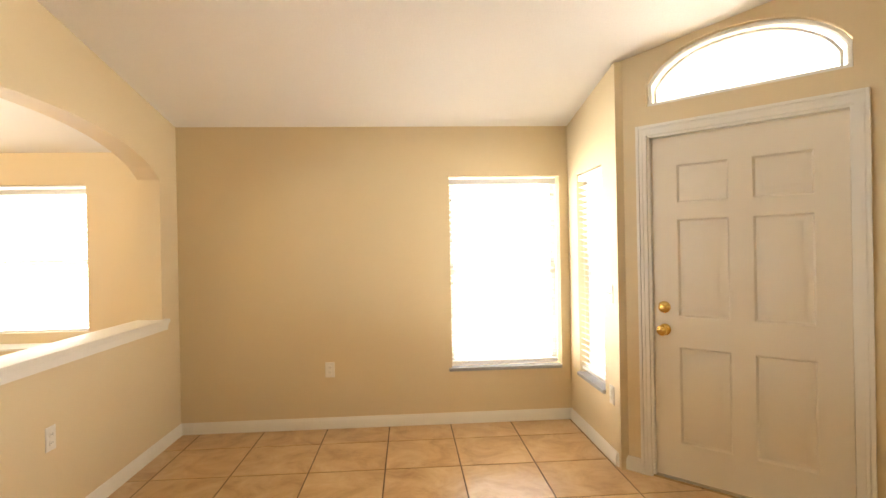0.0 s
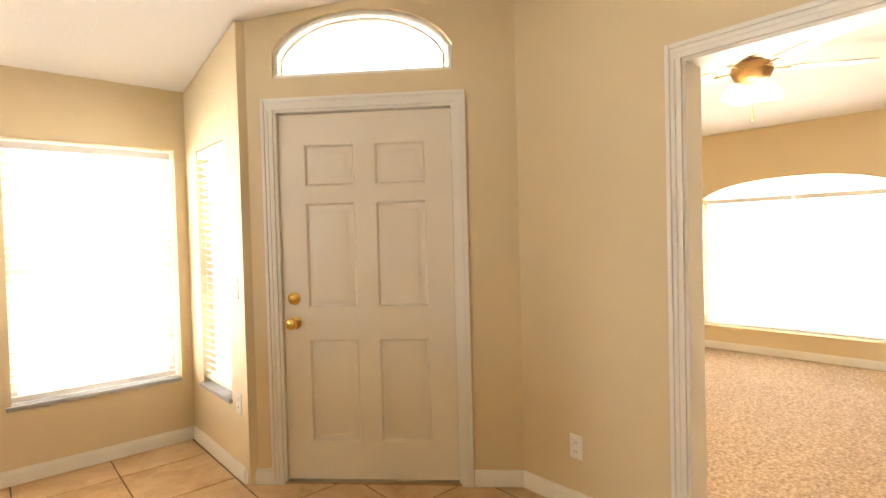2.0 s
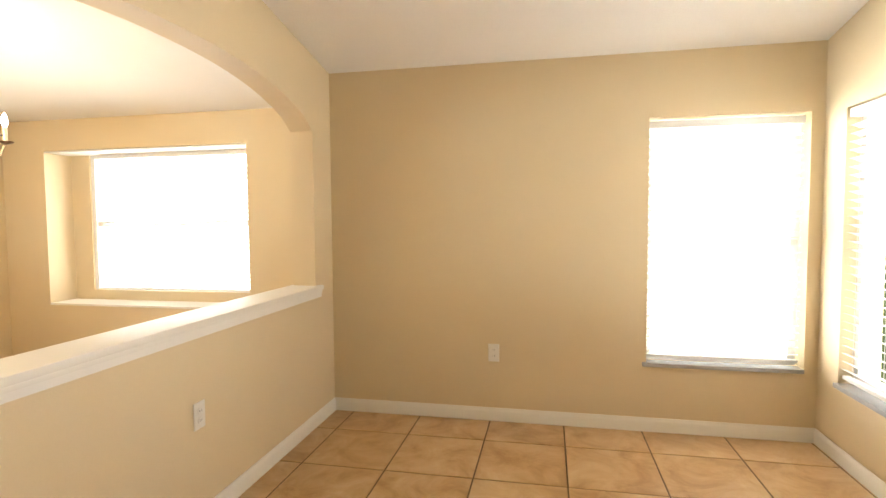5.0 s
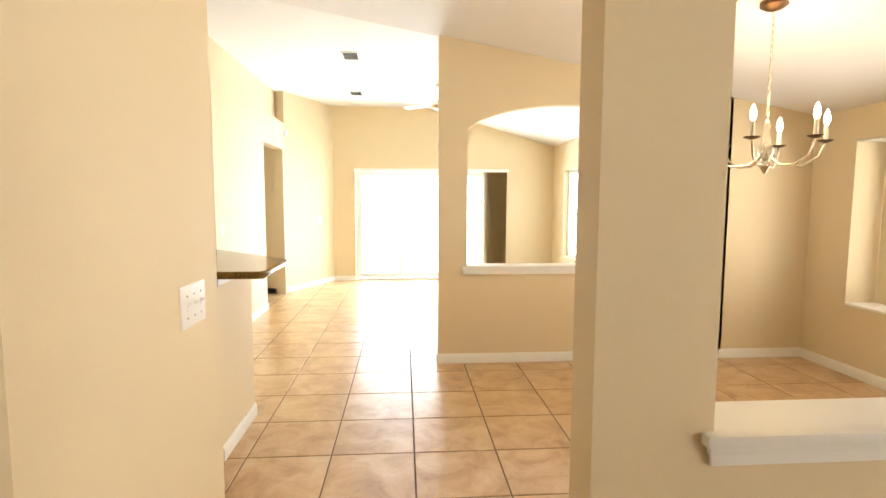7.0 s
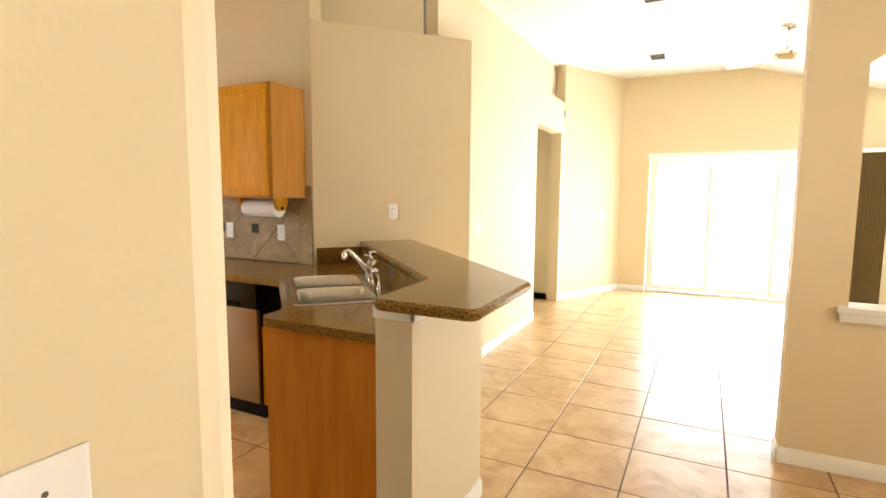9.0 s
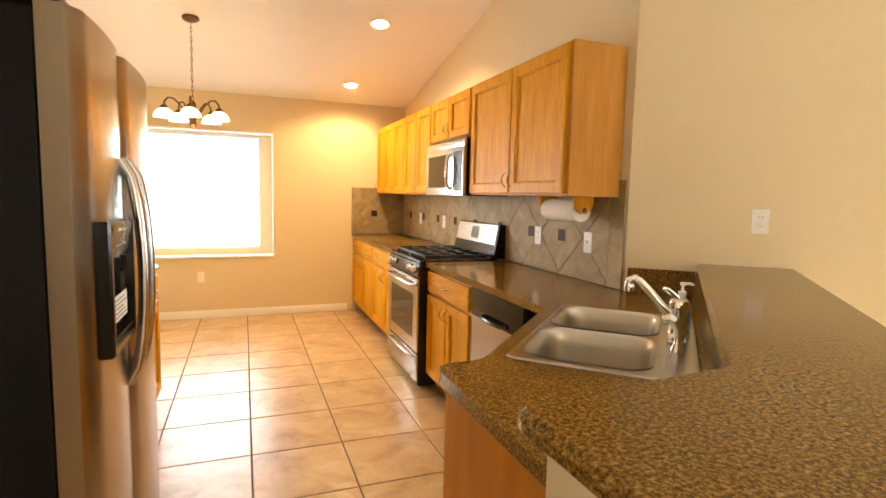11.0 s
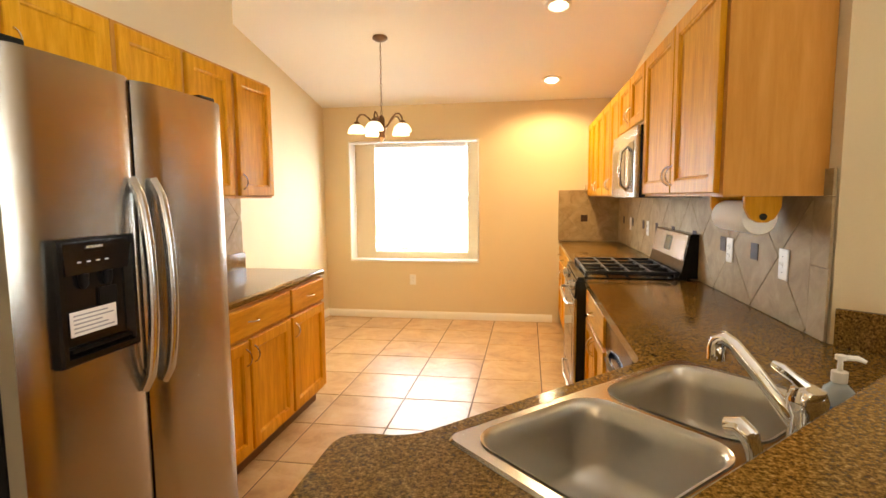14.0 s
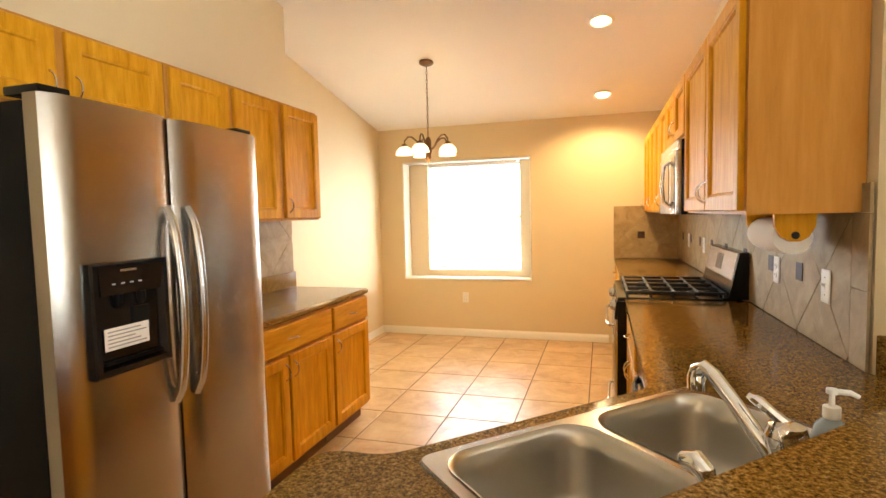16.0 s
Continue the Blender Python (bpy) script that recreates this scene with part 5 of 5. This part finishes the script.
for k in range(5):
    a = 2 * math.pi * k / 5 + 0.3
    c, s = math.cos(a), math.sin(a)
    prof = [(0.02, -0.11), (0.06, -0.085), (0.10, -0.03), (0.14, 0.005), (0.175, 0.005), (0.20, -0.025), (0.205, -0.06)]
    bm = bmesh.new()
    tube(bm, [(r * c, r * s, zt + z) for r, z in prof], 0.007, 7)
    arm = part("arm", bm, BRONZE, ch)
    bm = bmesh.new()
    lathe(bm, [(0.02, zt - 0.055), (0.03, zt - 0.075), (0.028, zt - 0.08)], 16, (0.205 * c, 0.205 * s, 0))
    part("fitter", bm, BRONZE, arm)
    bm = bmesh.new()
    lathe(bm, [(0.026, zt - 0.076), (0.05, zt - 0.09), (0.068, zt - 0.115), (0.076, zt - 0.145), (0.073, zt - 0.145), (0.045, zt - 0.095), (0.01, zt - 0.085)], 20, (0.205 * c, 0.205 * s, 0))
    part("glass_shade", bm, SHADE, arm, "lit white bell glass shade")
bulb("chandelier_bulb", (CX, CY, zt - 0.27), 10, WARM, 0.15)

# dining chandelier
DX, DY = -3.4, 3.02
DZC = ceil_north(DY)
dc = thing("chandelier", pose(DX, DY, 0), "pewter candle-style chandelier hanging on a chain", "chandelier")
bm = bmesh.new()
lathe(bm, [(0.07, DZC + 0.01), (0.07, DZC - 0.012), (0.045, DZC - 0.03), (0.01, DZC - 0.04)], 20)
part("canopy", bm, BRONZE, dc)
bm = bmesh.new()
for k in range(16):
    z = DZC - 0.04 - k * 0.037
    pts = [(0.007 * math.cos(a) * (k % 2), 0.007 * math.cos(a) * ((k + 1) % 2), z - 0.018 + 0.024 * math.sin(a)) for a in [i * math.pi / 4 for i in range(9)]]
    tube(bm, pts, 0.0022, 5)
part("chain", bm, NICKEL, dc)
zt = DZC - 0.63
bm = bmesh.new()
lathe(bm, [(0.006, zt + 0.01), (0.02, zt - 0.02), (0.012, zt - 0.06), (0.03, zt - 0.12), (0.042, zt - 0.17), (0.02, zt - 0.22), (0.03, zt - 0.25), (0.006, zt - 0.29)], 18)
part("column", bm, NICKEL, dc)
for k in range(6):
    a = 2 * math.pi * k / 6 + 0.2
    c, s = math.cos(a), math.sin(a)
    prof = [(0.02, -0.19), (0.09, -0.245), (0.18, -0.25), (0.26, -0.20), (0.29, -0.12)]
    bm = bmesh.new()
    tube(bm, [(r * c, r * s, zt + z) for r, z in prof], 0.006, 7)
    arm = part("arm", bm, NICKEL, dc)
    bm = bmesh.new()
    lathe(bm, [(0.012, zt - 0.125), (0.038, zt - 0.115), (0.04, zt - 0.11), (0.012, zt - 0.108)], 16, (0.29 * c, 0.29 * s, 0))
    part("drip_pan", bm, BRONZE, arm)
    bm = bmesh.new()
    lathe(bm, [(0.011, zt - 0.108), (0.011, zt - 0.03)], 12, (0.29 * c, 0.29 * s, 0))
    part("candle_sleeve", bm, IVORY, arm)
    bm = bmesh.new()
    lathe(bm, [(0.008, zt - 0.03), (0.017, zt - 0.005), (0.013, zt + 0.03), (0.003, zt + 0.055)], 12, (0.29 * c, 0.29 * s, 0))
    part("candle_bulb", bm, FLAME, arm, "lit flame-shaped bulb")
bulb("dining_bulb", (DX, DY, zt + 0.12), 25, WARM, 0.25)


# ceiling fans
def fan(m, drop, label, metal, lit, turn):
    t = thing("ceiling_fan", m, label, "ceiling fan")
    bm = bmesh.new()
    lathe(bm, [(0.07, 0.0), (0.065, -0.03), (0.02, -0.05), (0.012, -0.055), (0.012, -drop), (0.05, -drop - 0.01), (0.10, -drop - 0.04), (0.11, -drop - 0.08), (0.09, -drop - 0.12), (0.05, -drop - 0.14)], 22)
    part("motor", bm, metal, t)
    for k in range(5):
        a = radians(turn + 72 * k)
        mm = Matrix.Rotation(a, 4, "Z")
        bm = bmesh.new()
        box(bm, 0.08, 0.20, -0.012, 0.012, -drop - 0.075, -drop - 0.068, 0.002)
        bmesh.ops.transform(bm, matrix=mm, verts=bm.verts)
        ir = part("blade_iron", bm, metal, t)
        bm = bmesh.new()
        out = rrect(0.18, 0.64, -0.065, 0.065, 0.05)
        prism(bm, out, -drop - 0.066, -drop - 0.059)
        bmesh.ops.transform(bm, matrix=mm @ Matrix.Rotation(radians(7), 4, "X"), verts=bm.verts)
        part("blade", bm, TRIM, ir, "white fan blade")
    if lit:
        for k in range(4):
            a = radians(45 + 90 * k)
            bm = bmesh.new()
            lathe(bm, [(0.025, -drop - 0.15), (0.05, -drop - 0.18), (0.07, -drop - 0.23), (0.066, -drop - 0.23), (0.02, -drop - 0.165)], 16, (0.10 * math.cos(a), 0.10 * math.sin(a), 0))
            part("glass_shade", bm, SHADE, t, "lit frosted tulip shade")
        bm = bmesh.new()
        tube(bm, [(0, 0, -drop - 0.14), (0, 0, -drop - 0.33)], 0.003, 6)
        lathe(bm, [(0.006, -drop - 0.36), (0.008, -drop - 0.345), (0.003, -drop - 0.33)], 8)
        part("pull_chain", bm, metal, t)
    return t


fan(pose(3.55, 1.53, 2.34), 0.06, "brass ceiling fan with white blades and lit glass shades", AGEDBRASS, True, 20)
bulb("bedroom_fan_bulb", (3.55, 1.53, 1.90), 25, (1.0, 0.82, 0.55), 0.12)
fan(pose(-7.98, 1.5, 2.36 + (FLAT - 2.36) * (3.95 - 1.5) / 2.6), 0.2, "white ceiling fan in the great room", NICKEL, False, 10)


def vent(x, y, z, label):
    t = thing("ceiling_vent", pose(x, y, z), label, "ceiling vent", "ceiling air vents")
    for d in ((-0.16, 0.16, -0.10, -0.08), (-0.16, 0.16, 0.08, 0.10), (-0.16, -0.14, -0.08, 0.08), (0.14, 0.16, -0.08, 0.08)):
        boxpart("frame", (*d, -0.012, 0.0), TRIM, t)
    boxpart("backing", (-0.14, 0.14, -0.08, 0.08, -0.003, -0.001), DETAIL, t)
    for k in range(6):
        x0 = -0.12 + k * 0.048
        bm = bmesh.new()
        hexa(bm, [(x0 - 0.012, -0.08, -0.004), (x0 - 0.009, -0.08, -0.004), (x0 - 0.009, 0.08, -0.004), (x0 - 0.012, 0.08, -0.004)],
             [(x0 + 0.009, -0.08, -0.011), (x0 + 0.012, -0.08, -0.011), (x0 + 0.012, 0.08, -0.011), (x0 + 0.009, 0.08, -0.011)])
        part("slat", bm, TRIM, t)
    return t


vent(-6.75, 0.40, FLAT, "white metal ceiling air vent")
vent(-8.85, 0.27, FLAT, "white metal ceiling air vent")
sn = thing("motion_sensor", pose(-8.78, -0.81, 2.45, 0, 0, 160), "small white alarm sensor high on the wall", "sensor")
bm = bmesh.new()
box(bm, -0.03, 0.03, -0.045, 0, -0.045, 0.045, 0.01)
part("housing", bm, PLASTIC, sn)
hd = panel_door("door_4", pose(-8.70, -1.25, 0.005, 0, 0, -90), 0.80, 1.98, "white panel door in the hall", rows6)

# ---- floors ----
bm = bmesh.new()
box(bm, -10.2, 2.45, -5.95, 5.1, -0.2, -0.003)
floor = tagged(finish("floor", bm, GROUT, False), "tan ceramic tile floor with brown grout", "floor", kind="structure")
bm = bmesh.new()
box(bm, 2.36, 6.5, -1.7, 4.7, -0.15, 0.006)
tagged(finish("floor_bedroom", bm, CARPET, False), "beige plush bedroom carpet", "carpet", kind="structure")
P = 0.471
GX, GY = -4.407, 0.585
hw = P / 2 - 0.0042
bm = bmesh.new()
loop_loft(bm, [[(x * s, y * s, z) for x, y in ((-hw, -hw), (hw, -hw), (hw, hw), (-hw, hw))] for s, z in ((1, -0.003), (1, -0.0012), (0.992, 0.0))])
bmesh.ops.recalc_face_normals(bm, faces=bm.faces)
tile_mesh = bpy.data.meshes.new("tile")
bm.to_mesh(tile_mesh)
bm.free()
tile_mesh.materials.append(TILE)
cells = []
for i in range(-13, 16):
    for j in range(-14, 11):
        x, y = GX + (i + 0.5) * P, GY + (j + 0.5) * P
        inside = (-4.9 < x < -1.2 and -5.8 < y < 0.6) or (-10.1 < x < 2.6 and 0.3 < y < 4.4) or (-10 < x < -4.4 and -1.3 < y < 0.6) or (-1.6 < x < 2.6 and -1.9 < y < 0.6) or (-5.2 < x < -1.6 and 4.2 < y < 4.9)
        if inside:
            near = (-4.9 < x < 1.4 and -5.8 < y < 4.4 and not (x > -1.6 and y < 0.9)) or (-6.6 < x and -0.9 < y < 1.4 and x < -1.5)
            cells.append((not near, x + y * 0.01, x, y))
cells.sort()
for k, (far, _, x, y) in enumerate(cells[:300]):
    o = new("tile", tile_mesh)
    o.parent = floor
    o.location = (x, y, 0)
bm = bmesh.new()
for far, _, x, y in cells[300:]:
    vs = [[bm.verts.new((x + sx * hw * s, y + sy * hw * s, z)) for sx, sy in ((-1, -1), (1, -1), (1, 1), (-1, 1))] for s, z in ((1, -0.003), (0.992, 0.0))]
    for q in range(4):
        bm.faces.new((vs[0][q], vs[0][(q + 1) % 4], vs[1][(q + 1) % 4], vs[1][q]))
    bm.faces.new(vs[1])
if len(cells) > 300:
    rest = part("floor_tiles", bm, TILE, floor)
    tagged(rest, "tan ceramic floor tiles farther off", kind="stuff")
